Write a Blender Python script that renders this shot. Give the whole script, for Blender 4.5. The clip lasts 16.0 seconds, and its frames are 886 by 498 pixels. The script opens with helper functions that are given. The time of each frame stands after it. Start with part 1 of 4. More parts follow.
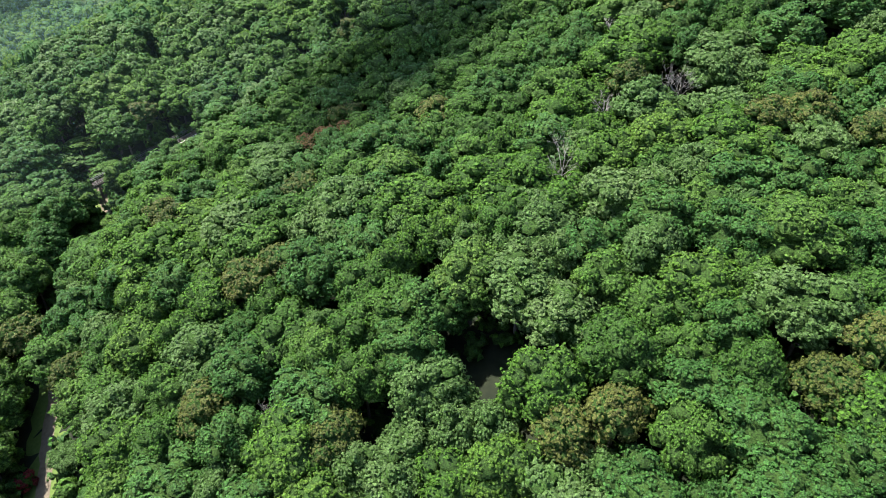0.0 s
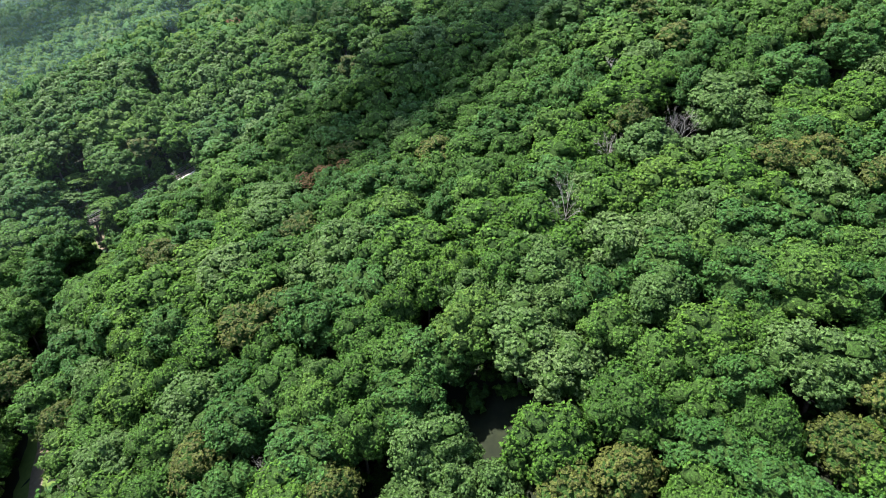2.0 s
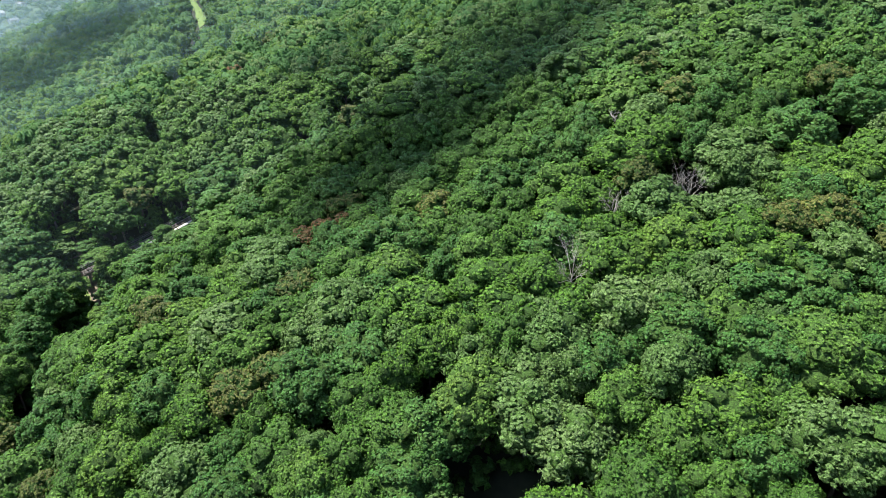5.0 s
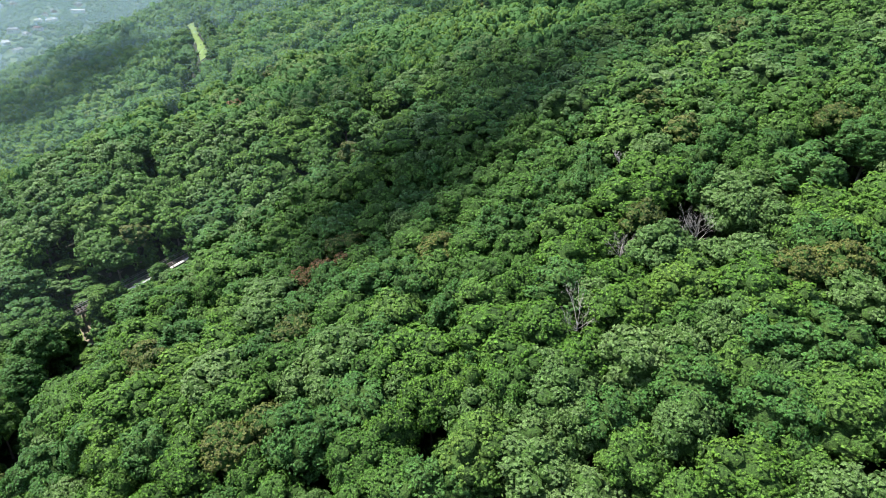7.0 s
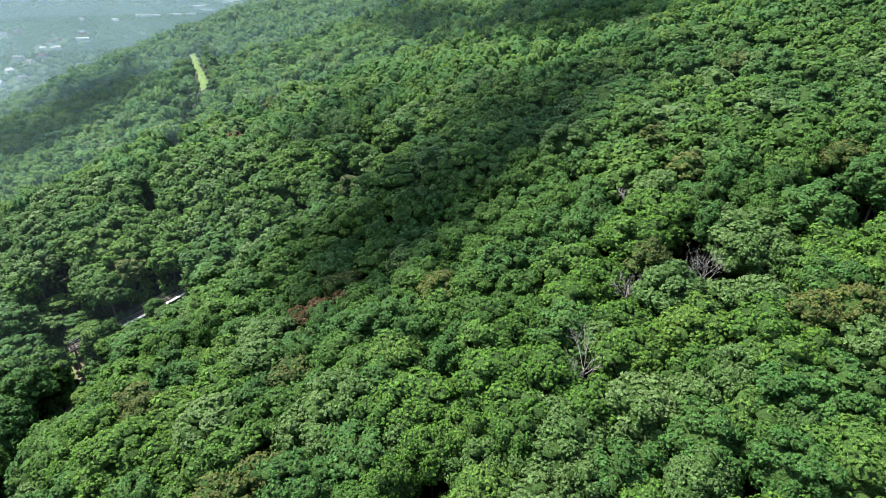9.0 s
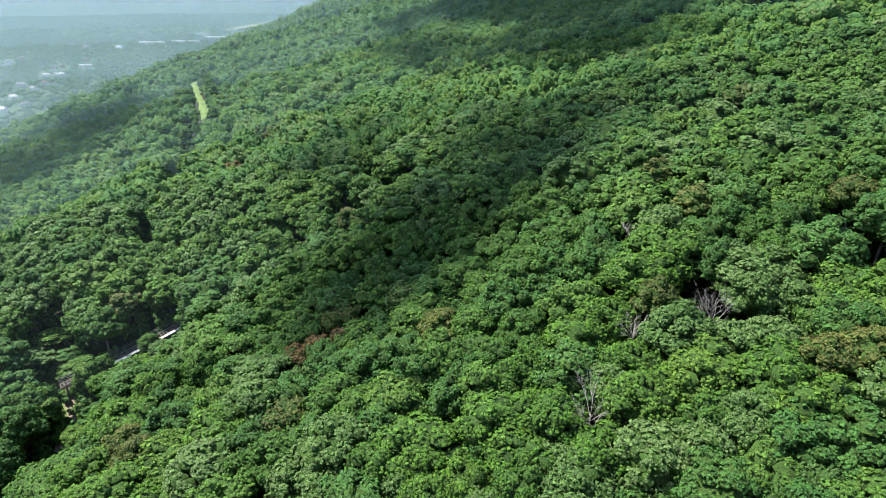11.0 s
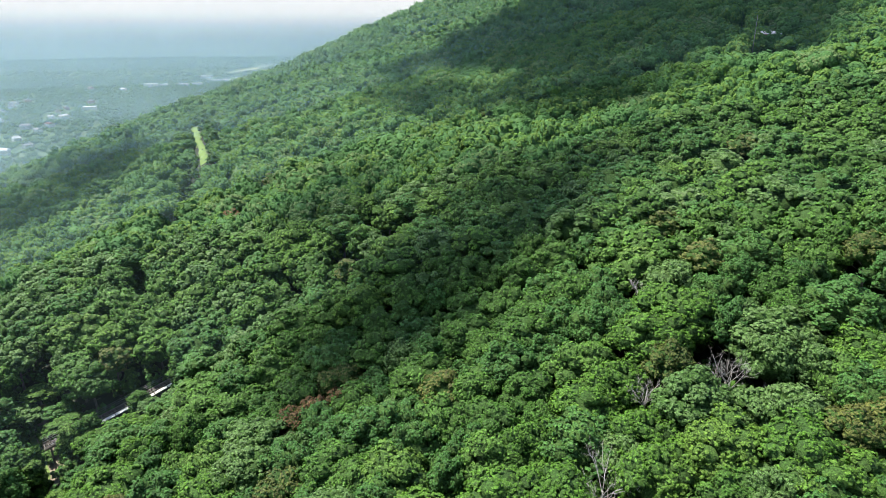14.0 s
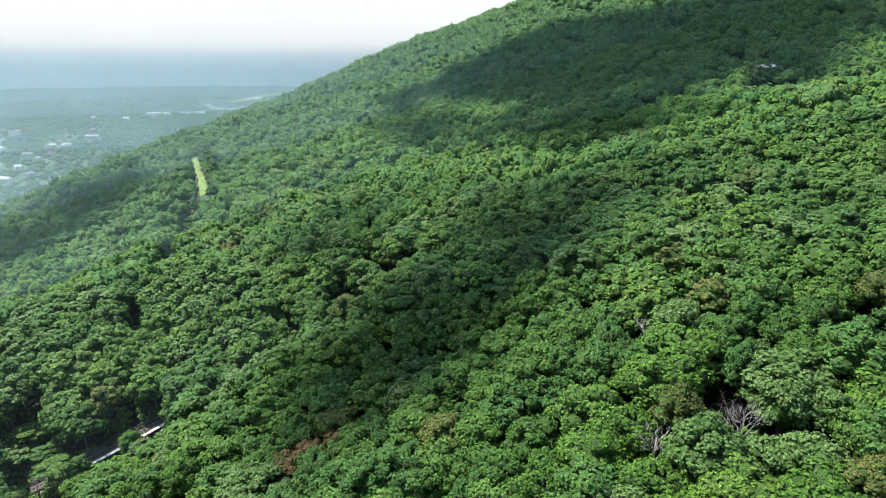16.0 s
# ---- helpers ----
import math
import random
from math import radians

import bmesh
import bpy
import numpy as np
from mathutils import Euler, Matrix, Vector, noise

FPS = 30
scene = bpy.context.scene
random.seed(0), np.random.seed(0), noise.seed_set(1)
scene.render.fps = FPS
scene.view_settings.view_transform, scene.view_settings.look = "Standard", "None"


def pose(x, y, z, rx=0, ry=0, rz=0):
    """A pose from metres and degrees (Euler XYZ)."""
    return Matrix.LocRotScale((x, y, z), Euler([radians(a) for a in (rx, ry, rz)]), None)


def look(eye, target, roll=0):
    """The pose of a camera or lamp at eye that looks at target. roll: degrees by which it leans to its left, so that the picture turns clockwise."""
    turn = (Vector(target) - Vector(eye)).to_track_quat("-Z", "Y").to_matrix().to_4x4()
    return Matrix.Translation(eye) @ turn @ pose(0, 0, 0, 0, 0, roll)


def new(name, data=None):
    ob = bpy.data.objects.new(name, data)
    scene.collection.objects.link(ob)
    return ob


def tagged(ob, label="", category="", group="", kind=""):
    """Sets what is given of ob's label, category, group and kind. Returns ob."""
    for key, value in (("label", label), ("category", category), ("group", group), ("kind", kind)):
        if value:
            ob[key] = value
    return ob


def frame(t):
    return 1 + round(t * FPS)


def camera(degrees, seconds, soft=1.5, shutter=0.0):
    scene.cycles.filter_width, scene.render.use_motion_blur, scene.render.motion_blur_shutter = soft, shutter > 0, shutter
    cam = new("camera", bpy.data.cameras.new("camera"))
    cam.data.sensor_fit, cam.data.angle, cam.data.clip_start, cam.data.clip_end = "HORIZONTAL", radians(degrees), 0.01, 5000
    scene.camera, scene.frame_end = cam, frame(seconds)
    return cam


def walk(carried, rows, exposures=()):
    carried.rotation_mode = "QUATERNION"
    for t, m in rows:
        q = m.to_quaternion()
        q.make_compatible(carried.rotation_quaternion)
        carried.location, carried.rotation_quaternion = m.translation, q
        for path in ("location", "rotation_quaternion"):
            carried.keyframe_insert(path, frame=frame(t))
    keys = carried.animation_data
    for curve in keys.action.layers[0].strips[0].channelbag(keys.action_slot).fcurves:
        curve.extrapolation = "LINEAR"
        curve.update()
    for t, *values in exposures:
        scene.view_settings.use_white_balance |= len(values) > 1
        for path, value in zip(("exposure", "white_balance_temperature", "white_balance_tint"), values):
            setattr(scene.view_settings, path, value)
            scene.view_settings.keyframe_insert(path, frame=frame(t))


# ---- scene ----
cam = camera(68.8, 16.0, soft=0.9)
METRES, EYE, TILT, LEAN, TURN = 30.0, 190.0, -34.6, 0.0, 0.0
ROWS = [
    (0.0, 0.0, 0.0, 0.0, 0.0, 0.0, -0.0),
    (0.5, -0.0014, 0.0202, 0.0289, 0.01, 0.6, -0.0),
    (1.0, -0.0039, 0.0407, 0.0577, -0.0, 1.2, -0.0),
    (1.5, -0.0044, 0.057, 0.0795, 0.0, 1.65, -0.01),
    (2.0, -0.0063, 0.0776, 0.1086, 0.0, 2.24, -0.01),
    (2.5, -0.0077, 0.0934, 0.1299, -0.0, 2.71, -0.01),
    (3.0, -0.0103, 0.1138, 0.1584, -0.02, 3.32, -0.02),
    (3.5, -0.0122, 0.1349, 0.1875, -0.01, 3.92, -0.02),
    (4.0, -0.0142, 0.1507, 0.209, -0.03, 4.38, -0.03),
    (6.5, -0.0236, 0.2477, 0.3439, -0.05, 6.98, -0.04),
    (7.0, -0.0257, 0.2695, 0.3735, -0.05, 7.57, -0.05),
    (7.5, -0.0272, 0.2864, 0.3946, -0.05, 8.05, -0.07),
    (8.0, -0.0292, 0.3079, 0.4238, -0.05, 8.66, -0.07),
    (8.5, -0.0318, 0.3292, 0.4522, -0.05, 9.29, -0.08),
    (9.0, -0.0333, 0.3456, 0.4733, -0.06, 9.76, -0.08),
    (11.5, -0.0415, 0.4438, 0.5938, -0.06, 12.51, -0.09),
    (12.0, -0.0437, 0.464, 0.6194, -0.07, 13.11, -0.08),
    (12.5, -0.0446, 0.4789, 0.6382, -0.07, 13.58, -0.07),
    (13.0, -0.0471, 0.4977, 0.6645, -0.08, 14.21, -0.07),
    (13.5, -0.0482, 0.5169, 0.69, -0.08, 14.84, -0.08),
    (14.0, -0.0499, 0.5308, 0.7091, -0.08, 15.31, -0.08),
    (14.5, -0.0517, 0.5493, 0.7326, -0.09, 15.97, -0.09),
    (15.0, -0.0534, 0.5629, 0.7515, -0.09, 16.44, -0.1),
    (15.5, -0.0549, 0.5814, 0.7744, -0.09, 17.09, -0.11),
    (16.0, -0.0573, 0.5996, 0.7977, -0.1, 17.73, -0.12),
]
walk(cam, [(t, pose(0, 0, EYE, TILT, LEAN, TURN) @ pose(METRES * x, METRES * y, METRES * z, 90 + pitch, roll, yaw)) for t, x, y, z, yaw, pitch, roll in ROWS])

# ---- sky and sun ----
SUN_FROM = Vector((-0.60, 0.24, 1.12)).normalized()
SUN_EL = math.asin(SUN_FROM.z)
SUN_AZ = math.atan2(SUN_FROM.x, SUN_FROM.y)
world = bpy.data.worlds.new("world")
scene.world = world
world.use_nodes = True
wn = world.node_tree
sky = wn.nodes.new("ShaderNodeTexSky")
sky.sky_type, sky.sun_disc = "NISHITA", False
sky.sun_elevation, sky.sun_rotation = SUN_EL, SUN_AZ
sky.air_density, sky.dust_density, sky.ozone_density = 1.0, 1.0, 1.0
# thin bright haze and cloud low over the horizon, clear sky higher up
wco, wsep, wlow, wnoise, wmix = (wn.nodes.new(k) for k in ("ShaderNodeTexCoord", "ShaderNodeSeparateXYZ", "ShaderNodeMapRange", "ShaderNodeTexNoise", "ShaderNodeMix"))
wmix.data_type = "RGBA"
wlow.inputs["From Min"].default_value, wlow.inputs["From Max"].default_value = 0.5, 0.0
wlow.inputs["To Min"].default_value, wlow.inputs["To Max"].default_value = 0.0, 1.0
wnoise.inputs["Scale"].default_value, wnoise.inputs["Detail"].default_value = 5.0, 5.0
wn.links.new(wco.outputs["Generated"], wsep.inputs[0])
wn.links.new(wco.outputs["Generated"], wnoise.inputs["Vector"])
wn.links.new(wsep.outputs["Z"], wlow.inputs["Value"])
wn.links.new(wlow.outputs["Result"], wmix.inputs["Factor"])
wn.links.new(sky.outputs["Color"], wmix.inputs["A"])
wcloud = wn.nodes.new("ShaderNodeMix")
wcloud.data_type = "RGBA"
wcloud.inputs["A"].default_value, wcloud.inputs["B"].default_value = (2.85, 2.98, 3.1, 1), (3.3, 3.3, 3.3, 1)
wn.links.new(wnoise.outputs["Fac"], wcloud.inputs["Factor"])
wn.links.new(wcloud.outputs["Result"], wmix.inputs["B"])
wn.nodes["Background"].inputs["Strength"].default_value = 0.115
wn.links.new(wmix.outputs["Result"], wn.nodes["Background"].inputs["Color"])
sun_data = bpy.data.lights.new("sun", "SUN")
sun_data.energy, sun_data.angle, sun_data.color = 4.3, radians(1.1), (1.0, 0.96, 0.88)
sun = new("sun", sun_data)
sun.matrix_world = look(SUN_FROM * 900, (0, 0, 0))
scene.view_settings.exposure = 1.47


# ---- materials ----
def material(name):
    m = bpy.data.materials.new(name)
    m.use_nodes = True
    return m, m.node_tree.nodes, m.node_tree.links, m.node_tree.nodes["Principled BSDF"]


def ramp_node(nodes, stops):
    r = nodes.new("ShaderNodeValToRGB")
    while len(r.color_ramp.elements) < len(stops):
        r.color_ramp.elements.new(0.5)
    for e, (p, c) in zip(r.color_ramp.elements, stops):
        e.position, e.color = p, (*c, 1)
    return r


def leaf_material(name, stops, translucent=0.30, rough=0.48, vary=0.33, grain_gain=0.60, grain_scale=4.2):
    """Foliage whose hue drifts from tree to tree and from leaf to leaf."""
    m, n, l, b = material(name)
    info, geo, tex = n.new("ShaderNodeObjectInfo"), n.new("ShaderNodeNewGeometry"), n.new("ShaderNodeTexNoise")
    tex.inputs["Scale"].default_value, tex.inputs["Detail"].default_value = 0.09, 2.0
    l.new(geo.outputs["Position"], tex.inputs["Vector"])
    mix1 = n.new("ShaderNodeMath"); mix1.operation = "MULTIPLY_ADD"
    mix1.inputs[1].default_value = 0.55
    l.new(info.outputs["Random"], mix1.inputs[0])
    sub = n.new("ShaderNodeMath"); sub.operation = "MULTIPLY_ADD"
    sub.inputs[1].default_value, sub.inputs[2].default_value = 1.1, -0.33
    l.new(tex.outputs["Fac"], sub.inputs[0])
    l.new(sub.outputs[0], mix1.inputs[2])
    ramp = ramp_node(n, [(p, (c[0] * 1.06, c[1] * 1.07, c[2] * 1.03)) for p, c in stops])
    l.new(mix1.outputs[0], ramp.inputs["Fac"])
    grain = n.new("ShaderNodeTexNoise")
    grain.inputs["Scale"].default_value, grain.inputs["Detail"].default_value, grain.inputs["Roughness"].default_value = grain_scale, 3.0, 0.65
    l.new(geo.outputs["Position"], grain.inputs["Vector"])
    gain = n.new("ShaderNodeMapRange")
    gain.inputs["From Min"].default_value, gain.inputs["From Max"].default_value = 0.36, 0.64
    gain.inputs["To Min"].default_value, gain.inputs["To Max"].default_value = 1.0 - grain_gain, 1.0 + grain_gain
    l.new(grain.outputs["Fac"], gain.inputs["Value"])
    bump = n.new("ShaderNodeBump")
    bump.inputs["Strength"].default_value, bump.inputs["Distance"].default_value = 0.9, 1.1 / grain_scale
    l.new(grain.outputs["Fac"], bump.inputs["Height"])
    l.new(bump.outputs["Normal"], b.inputs["Normal"])
    both = n.new("ShaderNodeMath")
    both.operation = "MULTIPLY"
    hsv = n.new("ShaderNodeHueSaturation")
    val = n.new("ShaderNodeMapRange")
    val.inputs["To Min"].default_value, val.inputs["To Max"].default_value = 1.04 - vary, 1.04 + vary
    l.new(geo.outputs["Random Per Island"], val.inputs["Value"])
    l.new(val.outputs["Result"], both.inputs[0])
    l.new(gain.outputs["Result"], both.inputs[1])
    l.new(both.outputs[0], hsv.inputs["Value"])
    l.new(ramp.outputs["Color"], hsv.inputs["Color"])
    l.new(hsv.outputs["Color"], b.inputs["Base Color"])
    b.inputs["Roughness"].default_value = rough
    b.inputs["Specular IOR Level"].default_value = 0.26
    tr, mixs = n.new("ShaderNodeBsdfTranslucent"), n.new("ShaderNodeMixShader")
    l.new(hsv.outputs["Color"], tr.inputs["Color"])
    mixs.inputs[0].default_value = translucent
    l.new(b.outputs[0], mixs.inputs[1])
    l.new(tr.outputs[0], mixs.inputs[2])
    l.new(mixs.outputs[0], n["Material Output"].inputs["Surface"])
    return m


def plain_material(name, dark, light, scale=3.0, rough=0.8, bump=0.3, metal=0.0, detail=6.0):
    """A surface with coarse and fine variation between two colours."""
    m, n, l, b = material(name)
    geo = n.new("ShaderNodeNewGeometry")
    big, fine = n.new("ShaderNodeTexNoise"), n.new("ShaderNodeTexNoise")
    big.inputs["Scale"].default_value, fine.inputs["Scale"].default_value = scale * 0.15, scale
    big.inputs["Detail"].default_value = fine.inputs["Detail"].default_value = detail
    for x in (big, fine):
        l.new(geo.outputs["Position"], x.inputs["Vector"])
    add = n.new("ShaderNodeMath"); add.operation = "ADD"
    l.new(big.outputs["Fac"], add.inputs[0]); l.new(fine.outputs["Fac"], add.inputs[1])
    half = n.new("ShaderNodeMapRange")
    half.inputs["From Min"].default_value, half.inputs["From Max"].default_value = 0.7, 1.3
    l.new(add.outputs[0], half.inputs["Value"])
    ramp = ramp_node(n, [(0.0, dark), (1.0, light)])
    l.new(half.outputs["Result"], ramp.inputs["Fac"])
    l.new(ramp.outputs["Color"], b.inputs["Base Color"])
    b.inputs["Roughness"].default_value, b.inputs["Metallic"].default_value = rough, metal
    if bump:
        bp = n.new("ShaderNodeBump")
        bp.inputs["Strength"].default_value, bp.inputs["Distance"].default_value = bump, 0.1
        l.new(fine.outputs["Fac"], bp.inputs["Height"])
        l.new(bp.outputs["Normal"], b.inputs["Normal"])
    return m


GREEN = leaf_material("leaf_green", [(0.0, (0.034, 0.090, 0.012)), (0.35, (0.048, 0.118, 0.015)), (0.7, (0.068, 0.148, 0.021)), (1.0, (0.095, 0.162, 0.028))])
DEEP = leaf_material("leaf_deep_green", [(0.0, (0.030, 0.088, 0.016)), (0.5, (0.044, 0.120, 0.024)), (1.0, (0.062, 0.142, 0.028))])
BRIGHT = leaf_material("leaf_bright", [(0.0, (0.058, 0.140, 0.016)), (0.5, (0.076, 0.166, 0.020)), (1.0, (0.100, 0.180, 0.027))], 0.38)
SILVER = leaf_material("leaf_pale", [(0.0, (0.058, 0.118, 0.030)), (0.5, (0.078, 0.145, 0.039)), (1.0, (0.102, 0.160, 0.052))])
OLIVE = leaf_material("leaf_olive", [(0.0, (0.056, 0.076, 0.015)), (0.5, (0.080, 0.098, 0.022)), (1.0, (0.109, 0.118, 0.028))])
RUST = leaf_material("leaf_rust", [(0.0, (0.088, 0.058, 0.021)), (0.5, (0.118, 0.072, 0.028)), (1.0, (0.142, 0.084, 0.034))])
REDLEAF = leaf_material("leaf_red", [(0.0, (0.110, 0.015, 0.020)), (1.0, (0.190, 0.030, 0.035))])
# inner foliage, coloured darker to put shade into the crevices between sprays
INNER_SHADE = leaf_material("inner_leaf_shade", [(0.0, (0.026, 0.064, 0.011)), (1.0, (0.046, 0.094, 0.017))], 0.25, 0.8, 0.2, 0.55, 4.0)
FAR_GREEN = leaf_material("foliage_mass_green", [(0.0, (0.034, 0.090, 0.012)), (0.35, (0.048, 0.118, 0.015)), (0.7, (0.068, 0.148, 0.021)), (1.0, (0.095, 0.162, 0.028))], 0.3, 0.7, 0.14, 0.28, 1.3)
FAR_DEEP = leaf_material("foliage_mass_deep_green", [(0.0, (0.026, 0.082, 0.018)), (0.5, (0.040, 0.115, 0.028)), (1.0, (0.058, 0.134, 0.030))], 0.3, 0.7, 0.14, 0.28, 1.3)
FAR_PALE = leaf_material("foliage_mass_pale", [(0.0, (0.058, 0.118, 0.030)), (0.5, (0.078, 0.145, 0.039)), (1.0, (0.102, 0.160, 0.052))], 0.3, 0.7, 0.14, 0.28, 1.3)
BARK = plain_material("bark", (0.06, 0.05, 0.04), (0.16, 0.14, 0.12), 4.0, 0.9, 0.6)
DEADWOOD = plain_material("weathered_dead_wood", (0.19, 0.178, 0.162), (0.34, 0.32, 0.295), 5.0, 0.85, 0.5)
GRASS = plain_material("mown_grass", (0.075, 0.130, 0.022), (0.120, 0.185, 0.036), 1.5, 0.9, 0.4)
DRYFIELD = plain_material("pale_mown_field", (0.26, 0.27, 0.15), (0.36, 0.35, 0.22), 0.1, 0.95, 0.2)
DIRT = plain_material("pale_dirt", (0.12, 0.095, 0.065), (0.21, 0.175, 0.125), 1.6, 0.95, 0.5)
CONCRETE = plain_material("pale_concrete", (0.36, 0.35, 0.32), (0.52, 0.50, 0.46), 2.0, 0.85, 0.3)
TIMBER = plain_material("creosoted_timber", (0.045, 0.034, 0.026), (0.12, 0.095, 0.075), 5.0, 0.85, 0.6)
PALEWOOD = plain_material("weathered_timber", (0.09, 0.07, 0.052), (0.19, 0.155, 0.12), 5.0, 0.85, 0.5)
STEEL = plain_material("worn_rail_steel", (0.12, 0.11, 0.10), (0.26, 0.25, 0.24), 8.0, 0.5, 0.1, 0.6)
PAINTED = plain_material("grey_painted_steel", (0.10, 0.10, 0.10), (0.17, 0.17, 0.165), 6.0, 0.5, 0.1, 0.3)
STONEWALL = plain_material("pale_stucco", (0.50, 0.47, 0.42), (0.68, 0.65, 0.60), 0.8, 0.9, 0.2)
WHITEWALL = plain_material("white_painted_wall", (0.55, 0.55, 0.54), (0.72, 0.72, 0.70), 0.8, 0.8, 0.1)
BRICKWALL = plain_material("red_brick_wall", (0.24, 0.10, 0.07), (0.38, 0.18, 0.13), 0.8, 0.9, 0.2)
ROOF_GREY = plain_material("grey_shingle_roof", (0.16, 0.16, 0.17), (0.28, 0.28, 0.29), 0.8, 0.85, 0.2)
ROOF_RED = plain_material("red_shingle_roof", (0.13, 0.055, 0.045), (0.20, 0.09, 0.07), 0.8, 0.85, 0.2)
ROOF_WHITE = plain_material("white_membrane_roof", (0.45, 0.45, 0.45), (0.62, 0.62, 0.62), 0.3, 0.7, 0.1)
GLASS = plain_material("dark_window_glass", (0.02, 0.025, 0.03), (0.04, 0.05, 0.06), 0.5, 0.08, 0)
CLOUD = plain_material("cloud_white", (0.78, 0.79, 0.81), (0.82, 0.82, 0.82), 0.02, 1.0, 0)


def ground_material():
    """Leaf-covered floor of the wooded slope, darkened to imitate tree shade; lawns and fields of the wide valley below
    it.
    """
    m, n, l, b = material("ground")
    geo, sep = n.new("ShaderNodeNewGeometry"), n.new("ShaderNodeSeparateXYZ")
    l.new(geo.outputs["Position"], sep.inputs[0])
    fine, field = n.new("ShaderNodeTexNoise"), n.new("ShaderNodeTexNoise")
    fine.inputs["Scale"].default_value, fine.inputs["Detail"].default_value = 0.7, 8.0
    field.inputs["Scale"].default_value, field.inputs["Detail"].default_value = 0.006, 5.0
    for x in (fine, field):
        l.new(geo.outputs["Position"], x.inputs["Vector"])
    # fallen leaves, near black so that gaps between trees look shaded
    shaded_litter = ramp_node(n, [(0.3, (0.007, 0.012, 0.004)), (0.7, (0.017, 0.024, 0.008))])
    fields = ramp_node(n, [(0.35, (0.040, 0.080, 0.026)), (0.55, (0.062, 0.108, 0.036)), (0.68, (0.095, 0.135, 0.055)), (0.78, (0.170, 0.180, 0.110))])
    l.new(fine.outputs["Fac"], shaded_litter.inputs["Fac"])
    l.new(field.outputs["Fac"], fields.inputs["Fac"])
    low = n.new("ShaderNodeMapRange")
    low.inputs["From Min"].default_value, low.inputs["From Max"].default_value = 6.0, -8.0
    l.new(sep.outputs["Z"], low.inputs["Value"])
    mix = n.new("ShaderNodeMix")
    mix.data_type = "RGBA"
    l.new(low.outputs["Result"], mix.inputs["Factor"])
    l.new(shaded_litter.outputs["Color"], mix.inputs["A"])
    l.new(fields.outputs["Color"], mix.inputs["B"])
    l.new(mix.outputs["Result"], b.inputs["Base Color"])
    b.inputs["Roughness"].default_value = 0.95
    bp = n.new("ShaderNodeBump")
    bp.inputs["Strength"].default_value, bp.inputs["Distance"].default_value = 0.5, 0.2
    l.new(fine.outputs["Fac"], bp.inputs["Height"])
    l.new(bp.outputs["Normal"], b.inputs["Normal"])
    return m


def haze_glow_material():
    """Far hills in bright air: haze and scattered daylight painted as glow, paler upward."""
    m, n, l, b = material("painted_haze_glow")
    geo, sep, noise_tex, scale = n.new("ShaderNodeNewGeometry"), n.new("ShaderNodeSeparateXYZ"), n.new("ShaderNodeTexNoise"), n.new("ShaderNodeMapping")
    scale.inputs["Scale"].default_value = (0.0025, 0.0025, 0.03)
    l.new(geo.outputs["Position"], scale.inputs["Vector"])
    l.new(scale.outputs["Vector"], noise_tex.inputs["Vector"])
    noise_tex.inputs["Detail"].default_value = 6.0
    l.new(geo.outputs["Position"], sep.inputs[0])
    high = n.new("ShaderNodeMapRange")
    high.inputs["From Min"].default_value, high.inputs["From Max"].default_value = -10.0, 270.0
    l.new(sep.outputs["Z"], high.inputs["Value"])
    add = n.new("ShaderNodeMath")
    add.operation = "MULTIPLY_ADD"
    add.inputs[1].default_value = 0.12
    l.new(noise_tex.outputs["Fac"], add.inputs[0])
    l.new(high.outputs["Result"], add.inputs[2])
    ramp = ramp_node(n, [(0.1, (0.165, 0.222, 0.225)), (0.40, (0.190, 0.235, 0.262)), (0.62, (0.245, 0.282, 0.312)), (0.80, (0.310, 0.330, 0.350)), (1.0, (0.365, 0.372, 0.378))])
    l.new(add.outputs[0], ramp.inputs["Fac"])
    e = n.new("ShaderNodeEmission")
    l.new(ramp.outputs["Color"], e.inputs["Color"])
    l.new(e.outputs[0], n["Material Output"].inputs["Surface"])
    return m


def haze_shell_material(name, density):
    """Tinted translucent shell imitating haze: mostly clear, scatters a little daylight, less higher up."""
    m, n, l, b = material(name)
    geo, sep, high = n.new("ShaderNodeNewGeometry"), n.new("ShaderNodeSeparateXYZ"), n.new("ShaderNodeMapRange")
    l.new(geo.outputs["Position"], sep.inputs[0])
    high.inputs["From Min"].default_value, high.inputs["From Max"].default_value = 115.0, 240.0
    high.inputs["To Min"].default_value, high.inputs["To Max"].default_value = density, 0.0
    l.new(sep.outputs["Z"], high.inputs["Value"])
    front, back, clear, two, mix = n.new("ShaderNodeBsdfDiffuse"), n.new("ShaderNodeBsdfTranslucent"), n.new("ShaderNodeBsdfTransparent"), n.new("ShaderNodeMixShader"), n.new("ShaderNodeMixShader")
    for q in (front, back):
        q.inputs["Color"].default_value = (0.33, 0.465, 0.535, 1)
    l.new(front.outputs[0], two.inputs[1])
    l.new(back.outputs[0], two.inputs[2])
    l.new(high.outputs["Result"], mix.inputs[0])
    l.new(clear.outputs[0], mix.inputs[1])
    l.new(two.outputs[0], mix.inputs[2])
    l.new(mix.outputs[0], n["Material Output"].inputs["Surface"])
    return m


GROUND, HAZE_GLOW = ground_material(), haze_glow_material()


# ---- the lie of the land ----
def smooth(a, b, x):
    t = np.clip((x - a) / (b - a), 0, 1)
    return t * t * (3 - 2 * t)


def soft_min(v, lim, w):
    return lim - w * np.logaddexp(0, (lim - v) / w)


